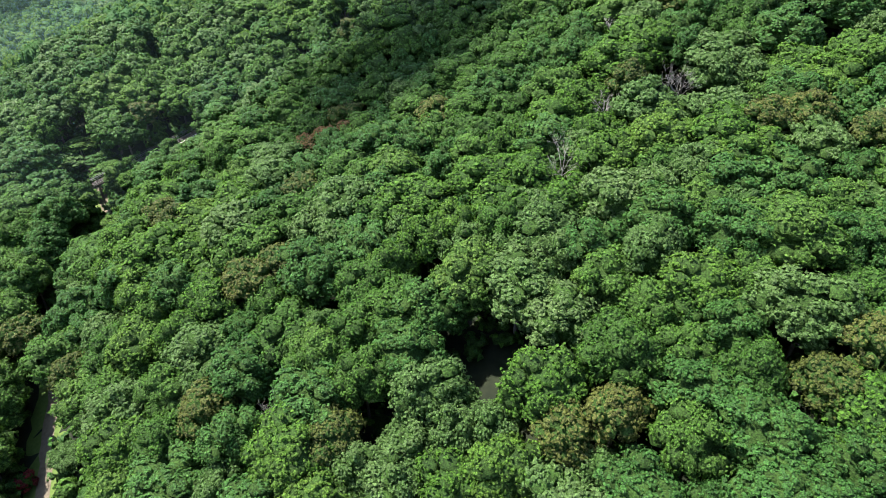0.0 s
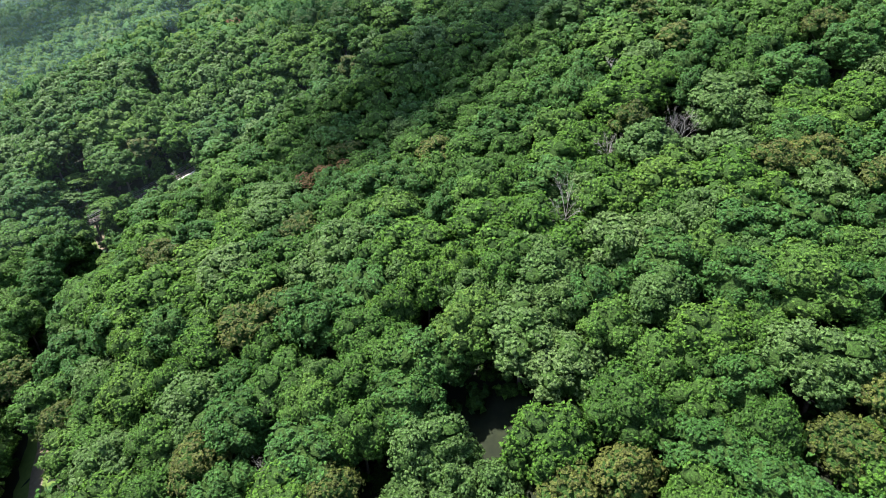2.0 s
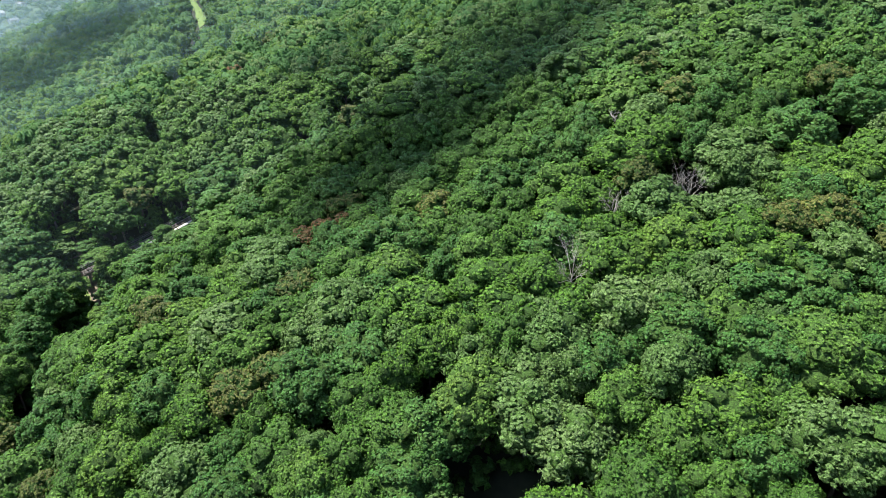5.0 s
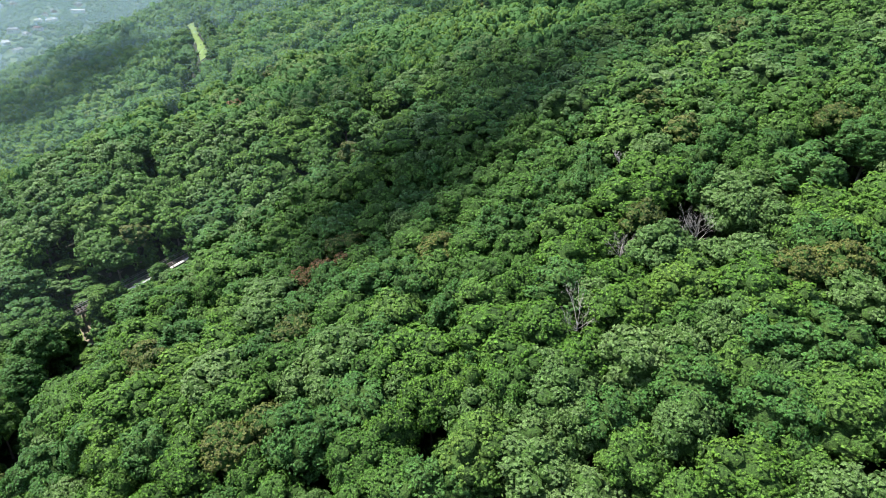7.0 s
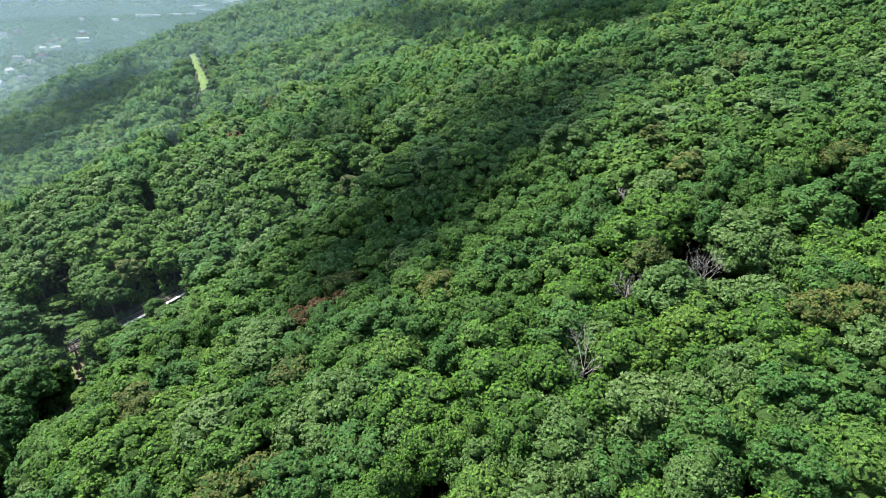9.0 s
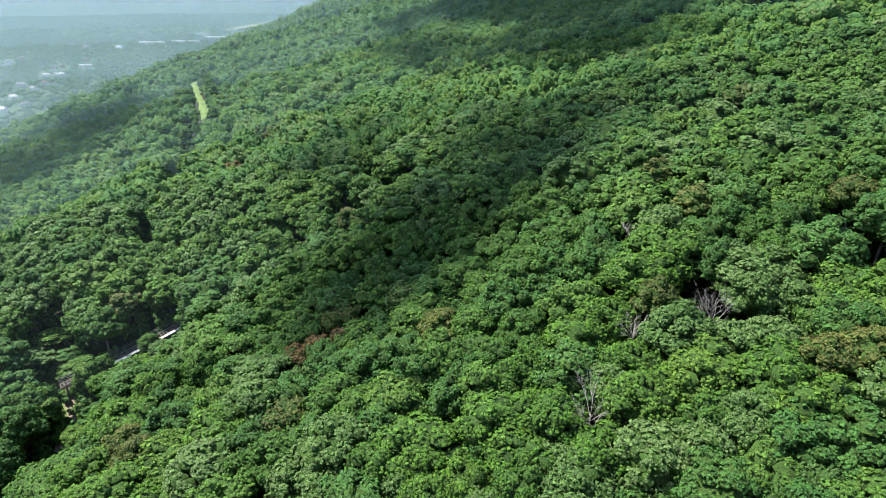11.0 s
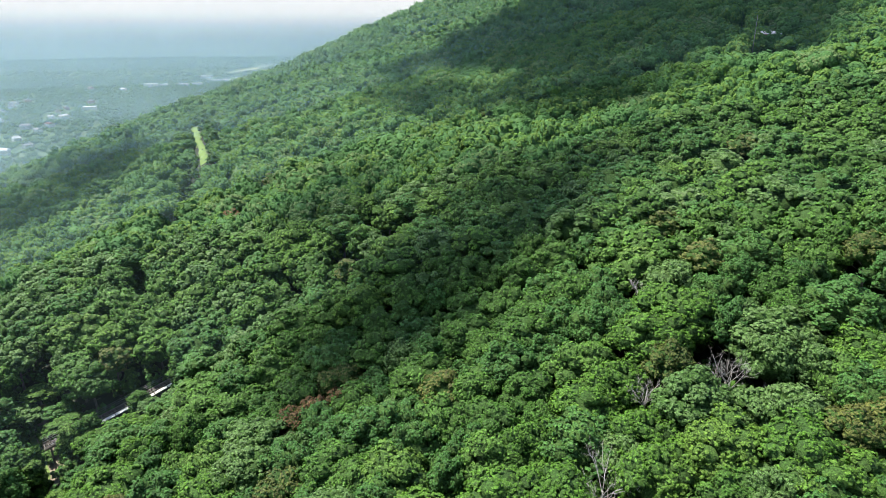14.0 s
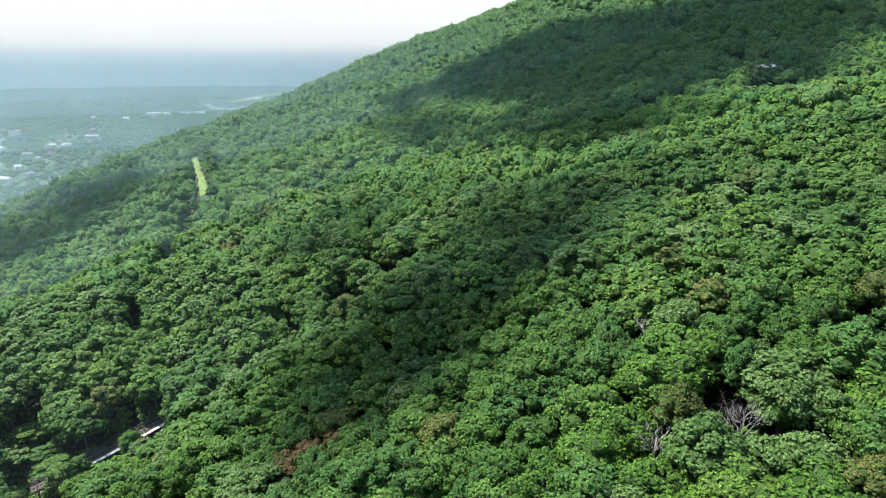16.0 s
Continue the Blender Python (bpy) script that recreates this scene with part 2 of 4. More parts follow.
# swells and hollows of the slope: x, y, how wide, how high
SWELLS = [(46, 66, 16, 2.6), (-57, 95, 13, 4.5), (7, 106, 12, -2.5), (-55, 169, 17, -4.5), (76, 144, 18, 3.4), (-118, 188, 30, 7.5), (-100, 222, 18, 3.0), (-106, 150, 9, 2.5), (-88, 100, 9, 3.5)]


def canopy(x, y):
    """Height of the tree tops: a hillside that rises to +x and +y, with a knoll, and falls to a valley."""
    x, y = np.asarray(x, float), np.asarray(y, float)
    xs = -soft_min(-soft_min(x, 200, 40), 330, 40)
    ys = np.maximum(soft_min(y, 610, 30), -80)
    X, Y = xs / 100, ys / 100
    z = 115.9 + 29.4 * X + 28.4 * Y - 10.15 * X * X - 2.14 * X * Y - 5.65 * Y * Y
    z = z - 0.43 * X ** 3 + 3.7 * X * X * Y + 0.605 * X * Y * Y + 0.575 * Y ** 3
    z = z + 2.5 * np.exp(-((x + 8) ** 2 + (y - 97) ** 2) / 968) - 5 * np.exp(-((x + 20) ** 2 + (y - 134) ** 2) / 648)
    z = z + 14 * np.exp(-((x + 20) ** 2 / 9800 + (y - 700) ** 2 / 28800))
    p, q = (x + 68) * 0.96 + (y - 70) * 0.281, -(x + 68) * 0.281 + (y - 70) * 0.96
    z = z - 5 * np.exp(-p * p / 288) * smooth(-40, 0, q) * (1 - smooth(85, 125, q))
    for cx, cy, wide, high in SWELLS:
        z = z + high * np.exp(-((x - cx) ** 2 + (y - cy) ** 2) / (2 * wide * wide))
    s = -(x + 86) * 0.88 + (y - 642) * 0.47 + 0.06 * np.clip(480 - y, 0, 250) * smooth(120, 200, -x)
    return z * (1 - np.maximum(smooth(-24, 220, s), smooth(900, 1700, y)))


HIGH = 14.0


def spur(x, y):
    """A bare spur under the grass cutting, nearly as high as the trees round it."""
    x, y = np.asarray(x, float), np.asarray(y, float)
    t = np.clip(((x + 113) * -34 + (y - 326) * 80) / 7556, -0.1, 1.0)
    d2 = (x + 113 + 34 * t) ** 2 + (y - 326 - 80 * t) ** 2
    return (14.5 - 2.0 * np.clip(t, 0, 1)) * np.exp(-d2 / 70)


def ground_z(x, y):
    return canopy(x, y) - HIGH + spur(x, y)


def mesh_object(name, verts, faces, mats, mat_index=None, smooth_faces=False, normals=None):
    me = bpy.data.meshes.new(name)
    me.from_pydata(verts, [], faces)
    for m in mats:
        me.materials.append(m)
    if mat_index is not None:
        me.polygons.foreach_set("material_index", np.asarray(mat_index, np.int32))
    if smooth_faces:
        me.polygons.foreach_set("use_smooth", np.ones(len(me.polygons), bool))
    me.update()
    if normals is not None:
        me.polygons.foreach_set("use_smooth", np.ones(len(me.polygons), bool))
        me.normals_split_custom_set_from_vertices(normals)
    return me


def steps(lo, hi, fine, first, grow):
    """Even steps up to `fine` on both sides of zero, then growing ones to the ends."""
    a = list(np.arange(0, fine, first))
    d = first
    while a[-1] < hi:
        d *= grow
        a.append(a[-1] + d)
    b, d = [0.0], first
    while b[-1] > lo:
        b.append(b[-1] - d)
        d *= 1.0 if b[-1] > -fine else grow
    return np.array(sorted(set(b + a)))


gx, gy = steps(-5200, 5200, 240, 6, 1.12), steps(-1500, 5200, 420, 6, 1.12)
GX, GY = np.meshgrid(gx, gy)
GZ = ground_z(GX, GY)
nx, ny = len(gx), len(gy)
quads = [(j * nx + i, j * nx + i + 1, (j + 1) * nx + i + 1, (j + 1) * nx + i) for j in range(ny - 1) for i in range(nx - 1)]
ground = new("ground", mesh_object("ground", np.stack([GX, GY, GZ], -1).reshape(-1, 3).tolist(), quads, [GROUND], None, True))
tagged(ground, "leaf-littered mountainside forest floor, colour darkened for tree shade", "ground", kind="structure")


def grid_z(x, y):
    """Height of the ground sheet itself, between its grid points."""
    i = int(np.clip(np.searchsorted(gx, x) - 1, 0, nx - 2))
    j = int(np.clip(np.searchsorted(gy, y) - 1, 0, ny - 2))
    u, v = (x - gx[i]) / (gx[i + 1] - gx[i]), (y - gy[j]) / (gy[j + 1] - gy[j])
    return float((GZ[j, i] * (1 - u) + GZ[j, i + 1] * u) * (1 - v) + (GZ[j + 1, i] * (1 - u) + GZ[j + 1, i + 1] * u) * v)


def part(name, me, parent, label=""):
    """Links a mesh as one part under a thing or under a part."""
    ob = new(name, me)
    ob.parent = parent
    return tagged(ob, label)


def box(sx, sy, sz, bevel=0.0):
    """A bevelled box that stands on z = 0, as vertices and faces."""
    bm = bmesh.new()
    bmesh.ops.create_cube(bm, size=1)
    bmesh.ops.scale(bm, vec=(sx, sy, sz), verts=bm.verts)
    bmesh.ops.translate(bm, vec=(0, 0, sz / 2), verts=bm.verts)
    if bevel:
        bmesh.ops.bevel(bm, geom=bm.edges[:], offset=bevel, segments=1, affect="EDGES")
    return bm


def bm_mesh(name, bm, mat):
    me = bpy.data.meshes.new(name)
    bm.to_mesh(me)
    bm.free()
    me.materials.append(mat)
    return me


def along(pts, x, y):
    """Distance from (x, y) to a line through pts, and on which side (+: to the right of its way)."""
    best, side = 1e9, 0
    for (ax, ay), (bx, by) in zip(pts, pts[1:]):
        dx, dy = bx - ax, by - ay
        t = max(0.0, min(1.0, ((x - ax) * dx + (y - ay) * dy) / (dx * dx + dy * dy)))
        d = math.hypot(x - ax - t * dx, y - ay - t * dy)
        if d < best:
            best, side = d, (x - ax) * dy - (y - ay) * dx
    return best, side


# ---- lines cut through the wood ----
ROAD = [(-62, 46), (-69.2, 68), (-73.8, 80.4), (-80, 105), (-85, 130), (-88, 146), (-93.5, 153), (-100, 162), (-103, 166)]
RAIL_A, RAIL_B = (-104.8, 135.8), (-13.4, 205.6)
LANE = [(-114, 326), (-112, 300), (-103, 271), (-97, 243), (-92, 220), (-88, 192)]
STRIP = [(-110, 317), (-113, 326), (-131.5, 370), (-147, 406)]
# openings in the canopy: x, y, radius
GAPS = [(5.4, 63, 4.3), (3.4, 59.5, 2.0), (45.5, 64.7, 2.6), (69.4, 114.6, 4.8), (-24.4, 65.3, 2.4), (-5.6, 60, 2.2), (-3.1, 81, 1.8), (-30, 110, 2.5), (-12.4, 59.1, 1.3),
        (51.2, 106, 3.0), (-32.5, 72, 1.9), (-55.6, 67.8, 2.3), (38.4, 119.8, 1.9), (-18, 197, 3.8), (36.4, 75.7, 1.6), (28.6, 149.7, 2.6), (42.5, 112.6, 3.6),
        (14.1, 121.4, 2.1), (69.5, 127.6, 2.8), (-83.9, 187, 2.7), (17.3, 115.9, 1.7), (26.8, 125.3, 1.4), (13.4, 69.6, 1.0), (116, 268, 7.5), (104.6, 226.4, 4.0)]
# trees that stand out by colour: x, y
BROWN = [(-31.7, 84), (34.1, 114.6), (-26.5, 87.1), (-51.1, 105), (-81.2, 165), (42.8, 50.1), (20.3, 51.4), (14.1, 49.9), (-80.5, 92.2), (-63, 79.1), (-14.3, 54.4), (-33.8, 63.7), (48.6, 53.6),
         (57.9, 96.5), (64.5, 88), (-1.3, 122), (-24.1, 174.6), (51.4, 95.7), (-26.6, 107), (-55.4, 110.5), (72.9, 131.3), (48.5, 140.3), (-21.4, 136.4), (76, 189.8), (46.4, 158), (-66.9, 269.7), (11.2, 276.4)]
REDDISH = [(-25.5, 128.8), (-28.6, 126.5), (-20.8, 131.5), (-72.7, 233.5)]
YELLOW = [(-49.2, 78.5), (45.1, 95), (46.4, 89.4), (9.6, 89.9), (20.7, 111.6), (-19, 53.2), (33.5, 66.2), (46.1, 47), (12.6, 56), (-46.3, 190.3), (-72, 169.6), (65.8, 165.8), (-2.3, 195.6),
          (-19.4, 157.2), (-84.5, 172), (-102, 165.5), (108, 192.9), (90, 259)]
DEAD = [(19.5, 94.8, 1.15), (40.8, 109.6, 1.0), (29.6, 110.8, 0.8), (-67.3, 205.8, 0.9), (-23, 60.5, 0.6), (35, 136, 0.6)]


UP_LINE = (78.3, 93.0, 109.5)


def open_ground(x, y):
    """Whether no tall tree stands here."""
    if any((x - a) ** 2 + (y - b) ** 2 < (r + 2.5) ** 2 for a, b, r in GAPS):
        return True
    if any((x - a) ** 2 + (y - b) ** 2 < 22 for a, b, _ in DEAD):
        return True
    d, side = along(ROAD, x, y)
    if d < (3.2 if 70 < y < 132 else 2.9) or (x + 73.5) ** 2 + (y - 69.5) ** 2 < 16 or (72 < y < 130 and d < (6.5 if side < 0 else 4.2)) or (side < 0 and 134 < y < 152 and d < 7.0) or along([(-95, 155), (-82, 136)], x, y)[0] < 4.5 or along([(-70.5, 71), (-57, 55)], x, y)[0] < 5.0:
        return True
    d, side = along([RAIL_A, RAIL_B], x, y)
    s, k = before_rail(x, y)
    if 25 < s < 50 and -2.6 < k < 6 or 28 < s < 46 and -6.0 < k < 0 or -1 < k < 5 and any(abs(s - c) < 3 for c in UP_LINE):
        return True
    if d < 1.7 and x < -20:
        return True
    return along(LANE, x, y)[0] < (5.5 if y < 296 else 7.5) or along(STRIP, x, y)[0] < 5.0


def before_rail(x, y):
    """Along the railway (metres from its lower end) and in front of it, on the open downhill side."""
    dx, dy = x - RAIL_A[0], y - RAIL_A[1]
    det = 0.795 * -0.85 - 0.607 * 0.53
    return (dx * -0.85 - dy * 0.53) / det, (0.795 * dy - 0.607 * dx) / det


def growth(x, y):
    """How tall the trees grow here: young growth in front of the railway and the road, low trees on the spur."""
    f = 1.0 - 0.72 * float(spur(x, y)) / 12
    s, k = before_rail(x, y)
    if 24.5 < s < 52 and 0 < k < 30:
        top = 111.5 + 0.25 * (s - 30) + 0.47 * k - 1.6
        f = min(f, max(0.2, (top - float(ground_z(x, y))) / 14.5))
    if 0 < k < 17 and any(abs(s - c) < 4.2 for c in UP_LINE):
        f = min(f, 0.30 + 0.5 * k / 17)
    if along([(-100, 162), (-72, 121)], x, y)[0] < 7.0 or along([(-69.5, 69), (-56, 53)], x, y)[0] < 7.5:
        f = min(f, 0.36)
    for m in (0, 4, 8, 12, 16):
        if along([(-91, 150), (-85.5, 136)], x - 0.6 * m, y + 0.8 * m)[0] < 3.4:
            f = min(f, 0.2 + 0.045 * m)
        if along([(-91, 150), (-85.5, 136)], x + 0.9 * m, y - 0.43 * m)[0] < 2.6:
            f = min(f, 0.2 + 0.06 * m)
    return f


# ---- trees ----
def fibonacci(n, low, rng):
    """n directions spread over the sphere above the height `low`."""
    k = np.arange(n) + 0.5
    z = 1 - (1 - low) * k / n
    a = k * 2.39996 + rng.uniform(0, 6.28)
    r = np.sqrt(np.maximum(0, 1 - z * z))
    return np.stack([r * np.cos(a), r * np.sin(a), z], 1)


def unit(v):
    return v / np.maximum(np.linalg.norm(v, axis=-1, keepdims=True), 1e-6)


ICO_V = unit(np.array([(a, b * 1.618, 0) for a in (-1, 1) for b in (-1, 1)] + [(0, a, b * 1.618) for a in (-1, 1) for b in (-1, 1)] + [(b * 1.618, 0, a) for a in (-1, 1) for b in (-1, 1)], float))
ICO_F = [(i, j, k) for i in range(12) for j in range(i + 1, 12) for k in range(j + 1, 12)
         if all(np.linalg.norm(ICO_V[p] - ICO_V[q]) < 1.1 for p, q in ((i, j), (j, k), (i, k)))]
ICO_F = [f if np.dot(np.cross(ICO_V[f[1]] - ICO_V[f[0]], ICO_V[f[2]] - ICO_V[f[0]]), ICO_V[f[0]]) > 0 else (f[0], f[2], f[1]) for f in ICO_F]


OCTA_V = np.array([(1, 0, 0), (0, 1, 0), (-1, 0, 0), (0, -1, 0), (0, 0, 1), (0, 0, -1)], float)
OCTA_F = [(0, 1, 4), (1, 2, 4), (2, 3, 4), (3, 0, 4), (1, 0, 5), (2, 1, 5), (3, 2, 5), (0, 3, 5)]


def spin(rng):
    return np.array(Euler(rng.uniform(-0.5, 0.5, 3)).to_matrix())


def crown_arrays(rng, radius, tall, base, boughs, sprays, size, leaves=0.0, low=-0.35, swell=(0.30, 0.46), core=0.74, shape=20):
    """A crown of rounded boughs, each set with sprays of leaves: vertices, faces, a material index (0 leaf, 1 inner
    mass) and normals, from `base` up to base + tall.
    """
    d = unit(fibonacci(boughs, low, rng) + rng.normal(0, 0.16, (boughs, 3)))
    half = np.array([radius, radius, tall / 2])
    br = radius * rng.uniform(*swell, boughs)
    lop = 1 + 0.12 * np.sin(np.arctan2(d[:, 1], d[:, 0]) * 2 + rng.uniform(0, 6))
    mid = np.array([0, 0, base + tall * 0.5])
    cen = d * half * (rng.uniform(0.62, 0.84, boughs) * lop)[:, None] + mid
    V, N, F, M, at = [], [], [], [], 0
    balls = [(ICO_V, ICO_F, ICO_V * rng.uniform(core - 0.06, core + 0.06, (12, 1)) * half + mid)]
    bv, bf = (ICO_V, ICO_F) if shape == 20 else (OCTA_V, OCTA_F)
    for i in range(boughs):
        balls.append((unit(bv + d[i] * 0.5), bf, bv @ spin(rng) * rng.uniform(0.78, 1.0, (len(bv), 1)) * br[i] * [1, 1, 0.85] + cen[i]))
    for normal, faces, v in balls:
        V.append(v)
        N.append(normal)
        F += [tuple(at + i for i in f) for f in faces]
        M += [1] * len(faces)
        at += len(v)
    which = np.repeat(np.arange(boughs), sprays)
    n = len(which)
    if n:
        out = d[which]
        way = unit(rng.normal(0, 1, (n, 3)) + out * 0.9 + [0, 0, 0.35])
        pos = cen[which] + way * br[which][:, None] * rng.uniform(0.88, 1.16, (n, 1)) * [1, 1, 0.85]
        # those buried in a neighbouring bough are left out
        gap = np.linalg.norm((pos[:, None] - cen[None]) / [1, 1, 0.85], axis=2) / br[None]
        gap[np.arange(n), which] = 9
        keep = (gap.min(1) > 0.86) & (way[:, 2] > -0.35)
        out, way, pos = out[keep], way[keep], pos[keep]
        n = len(pos)
        up = unit(way + out * 0.2 + rng.normal(0, 0.38, (n, 3)) + [0, 0, 0.2])
        a = unit(np.cross(up, rng.normal(0, 1, (n, 3))))
        b = np.cross(up, a)
        r = size * rng.uniform(0.65, 1.4, (n, 1))
        ring = [(a, b), (b, -a), (-a, -b), (-b, a)]
        tips, norms = [pos + up * r * 0.55], [up]
        for p, q in ring:
            side = unit(p + q * rng.normal(0, 0.35, (n, 1)))
            tips.append(pos + side * r * rng.uniform(0.7, 1.35, (n, 1)) - up * r * rng.uniform(0.05, 0.5, (n, 1)))
            norms.append(unit(up * 0.75 + side * 0.65))
        V.append(np.stack(tips, 1).reshape(-1, 3))
        N.append(np.stack(norms, 1).reshape(-1, 3))
        for i in range(n):
            o = at + 5 * i
            F += [(o, o + 1, o + 2), (o, o + 2, o + 3), (o, o + 3, o + 4), (o, o + 4, o + 1)]
        M += [0] * (4 * n)
        at += 5 * n
        # loose leaves that stand off the boughs
        m = int(n * leaves)
        if m:
            k = rng.integers(0, n, m)
            p = pos[k] + (up[k] * rng.uniform(0.1, 0.9, (m, 1)) + rng.normal(0, 0.5, (m, 3))) * r[k]
            nor = unit(up[k] + rng.normal(0, 0.5, (m, 3)))
            a = unit(np.cross(nor, rng.normal(0, 1, (m, 3))))
            b = np.cross(nor, a)
            s = size * rng.uniform(0.45, 0.9, (m, 1))
            V.append(np.stack([p - a * s, p - b * s * 0.55 + nor * s * 0.2, p + a * s, p + b * s * 0.55 + nor * s * 0.2], 1).reshape(-1, 3))
            N.append(np.repeat(unit(nor + up[k] * 0.5), 4, 0))
            F += [(at + 4 * i, at + 4 * i + 1, at + 4 * i + 2, at + 4 * i + 3) for i in range(m)]
            M += [0] * m
    return np.concatenate(V), F, M, np.concatenate(N)


def tube(path, radii, sides, V, F):
    """Adds a tapered tube along a path to V and F."""
    at = len(V)
    path = [Vector(p) for p in path]
    for i, (p, r) in enumerate(zip(path, radii)):
        d = (path[min(i + 1, len(path) - 1)] - path[max(i - 1, 0)]).normalized()
        u = d.orthogonal().normalized()
        w = d.cross(u)
        for k in range(sides):
            a = 2 * math.pi * k / sides
            V.append(tuple(p + u * (r * math.cos(a)) + w * (r * math.sin(a))))
    for i in range(len(path) - 1):
        for k in range(sides):
            q = at + i * sides
            F.append((q + k, q + (k + 1) % sides, q + sides + (k + 1) % sides, q + sides + k))
    F.append(tuple(at + (len(path) - 1) * sides + k for k in range(sides)))


def trunk_mesh(rng, high, thick, limbs):
    V, F = [], []
    lean = rng.uniform(-0.06, 0.06, 2) * high
    pts = [(lean[0] * t * t, lean[1] * t * t, high * t - 0.6 * (t == 0)) for t in (0, 0.06, 0.3, 0.6, 1.0)]
    tube(pts, [thick * 1.5, thick * 1.05, thick * 0.85, thick * 0.6, thick * 0.2], 6, V, F)
    for i in range(limbs):
        t = rng.uniform(0.35, 0.8)
        a = i * 2.4 + rng.uniform(-0.4, 0.4)
        o = Vector((lean[0] * t * t, lean[1] * t * t, high * t))
        r = high * rng.uniform(0.18, 0.28)
        e = o + Vector((math.cos(a) * r, math.sin(a) * r, r * 0.75))
        tube([o, o.lerp(e, 0.5) + Vector((0, 0, -0.05 * r)), e], [thick * 0.4, thick * 0.26, thick * 0.08], 4, V, F)
    return mesh_object("trunk", V, F, [BARK], None, True)


rng, place, turned = np.random.default_rng(5), np.random.default_rng(11), np.random.default_rng(12)


class Kind:
    """A kind of tree: a few crown and trunk meshes, fine ones for the near trees and coarser ones for those further off."""

    def __init__(self, name, label, leaf_mat, radius=4.6, tall=8.5, base=5.5, size=0.27, n=3, low=-0.35, thick=0.26, boughs=46, swell=(0.21, 0.34)):
        self.name, self.label = name, label
        finest = [crown_arrays(rng, radius, tall, base, boughs, 40, size * 0.80, 0.8, low, swell) for _ in range(n)]
        fine = [crown_arrays(rng, radius, tall, base, boughs, 32, size * 0.95, 0.4, low, swell) for _ in range(n)]
        coarse = [crown_arrays(rng, radius, tall, base, int(boughs * 0.7), 17, size * 1.3, 0.0, low, swell) for _ in range(n)]
        self.crowns = [[mesh_object("crown", v.tolist(), f, [leaf_mat, INNER_SHADE], m, True, q.tolist()) for v, f, m, q in tier] for tier in (finest, fine, coarse)]
        self.trunks = [trunk_mesh(rng, base + tall * 0.6, thick, 5) for _ in range(2)]
        self.made = 0

    def plant(self, x, y, w, high=1.0, tier=0, lift=0.0):
        root = new(self.name)
        root.empty_display_size = 0.5
        root.matrix_world = pose(x, y, grid_z(x, y) + lift, 0, 0, turned.uniform(0, 360)) @ Matrix.Diagonal((w, w * turned.uniform(0.9, 1.1), high, 1))
        part("crown", self.crowns[tier][self.made % len(self.crowns[tier])], root)
        part("trunk", self.trunks[self.made % 2], root)
        self.made += 1
        return tagged(root, self.label, "tree", "trees of the mountain forest")


KINDS = {
    "oak": Kind("oak_tree", "broad green oak tree in dense forest canopy", GREEN, 5.1, 10.6, 3.5, n=4),
    "maple": Kind("maple_tree", "deep green maple tree with rounded crown in forest", DEEP, 4.8, 11.0, 3.2, 0.25, 3, boughs=52, swell=(0.19, 0.31)),
    "hickory": Kind("hickory_tree", "pale grey-green hickory tree with open crown", SILVER, 4.7, 10.2, 3.9, 0.28, 3, boughs=38),
    "poplar": Kind("poplar_tree", "bright yellow-green poplar tree lit by the sun", BRIGHT, 4.9, 10.6, 3.7, 0.26, 2),
    "brown": Kind("browning_tree", "dull olive-brown tree with dry leaves", OLIVE, 3.7, 8.0, 5.8, 0.24, 2, boughs=30, swell=(0.24, 0.38)),
    "rust": Kind("rust_tree", "rust-brown tree with withered leaves", RUST, 3.4, 7.5, 5.8, 0.24, 2, boughs=28, swell=(0.24, 0.38)),
}


def scatter(rng, x0, x1, y0, y1, gap, keep, tries, first=()):
    """Random spots no nearer to each other than about gap, with those of `first` taken already."""
    cell, grid, out = gap * 1.4, {}, []
    for x, y, w in first:
        grid.setdefault((int(x // cell), int(y // cell)), []).append((x, y, w))
    for x, y, w in zip(rng.uniform(x0, x1, tries), rng.uniform(y0, y1, tries), rng.uniform(0.60, 1.0, tries) + rng.uniform(0.0, 0.34, tries)):
        i, j = int(x // cell), int(y // cell)
        if all((x - a) ** 2 + (y - b) ** 2 > (gap * (w + c) / 2) ** 2 for p in (i - 1, i, i + 1) for q in (j - 1, j, j + 1) for a, b, c in grid.get((p, q), ())) and keep(x, y):
            grid.setdefault((i, j), []).append((x, y, w))
            out.append((x, y, w))
    return out


def in_wood(x, y):
    return -0.84 * y - 26 < x < 0.76 * y + 22 and not open_ground(x, y)


special = [(x, y, 0.95, "brown") for x, y in BROWN] + [(x, y, 0.84, "rust") for x, y in REDDISH] + [(x, y, 1.05, "poplar") for x, y in YELLOW]
NEAR_Y = 215
spots = scatter(place, -180, 180, 37, 138, 6.1, in_wood, 40000, [s[:3] for s in special])
# older, broader trees stand higher up the slope
spots += [(x, y, w * 1.06) for x, y, w in scatter(place, -180, 180, 138, NEAR_Y, 6.5, in_wood, 30000, [s[:3] for s in special] + spots)]
chosen = list(special)
for x, y, w in spots:
    v = noise.noise((x * 0.03, y * 0.03, 0.5)) + place.uniform(-0.6, 0.6)
    chosen.append((x, y, w, "oak" if v < -0.12 else "maple" if v < 0.22 else "hickory" if v < 0.55 else "poplar"))
for x, y, w in scatter(place, -48, 48, -14, 36, 7.4, lambda x, y: True, 1500, [s[:3] for s in chosen]):
    chosen.append((x, y, w, ("oak", "maple", "hickory", "oak")[place.integers(4)]))
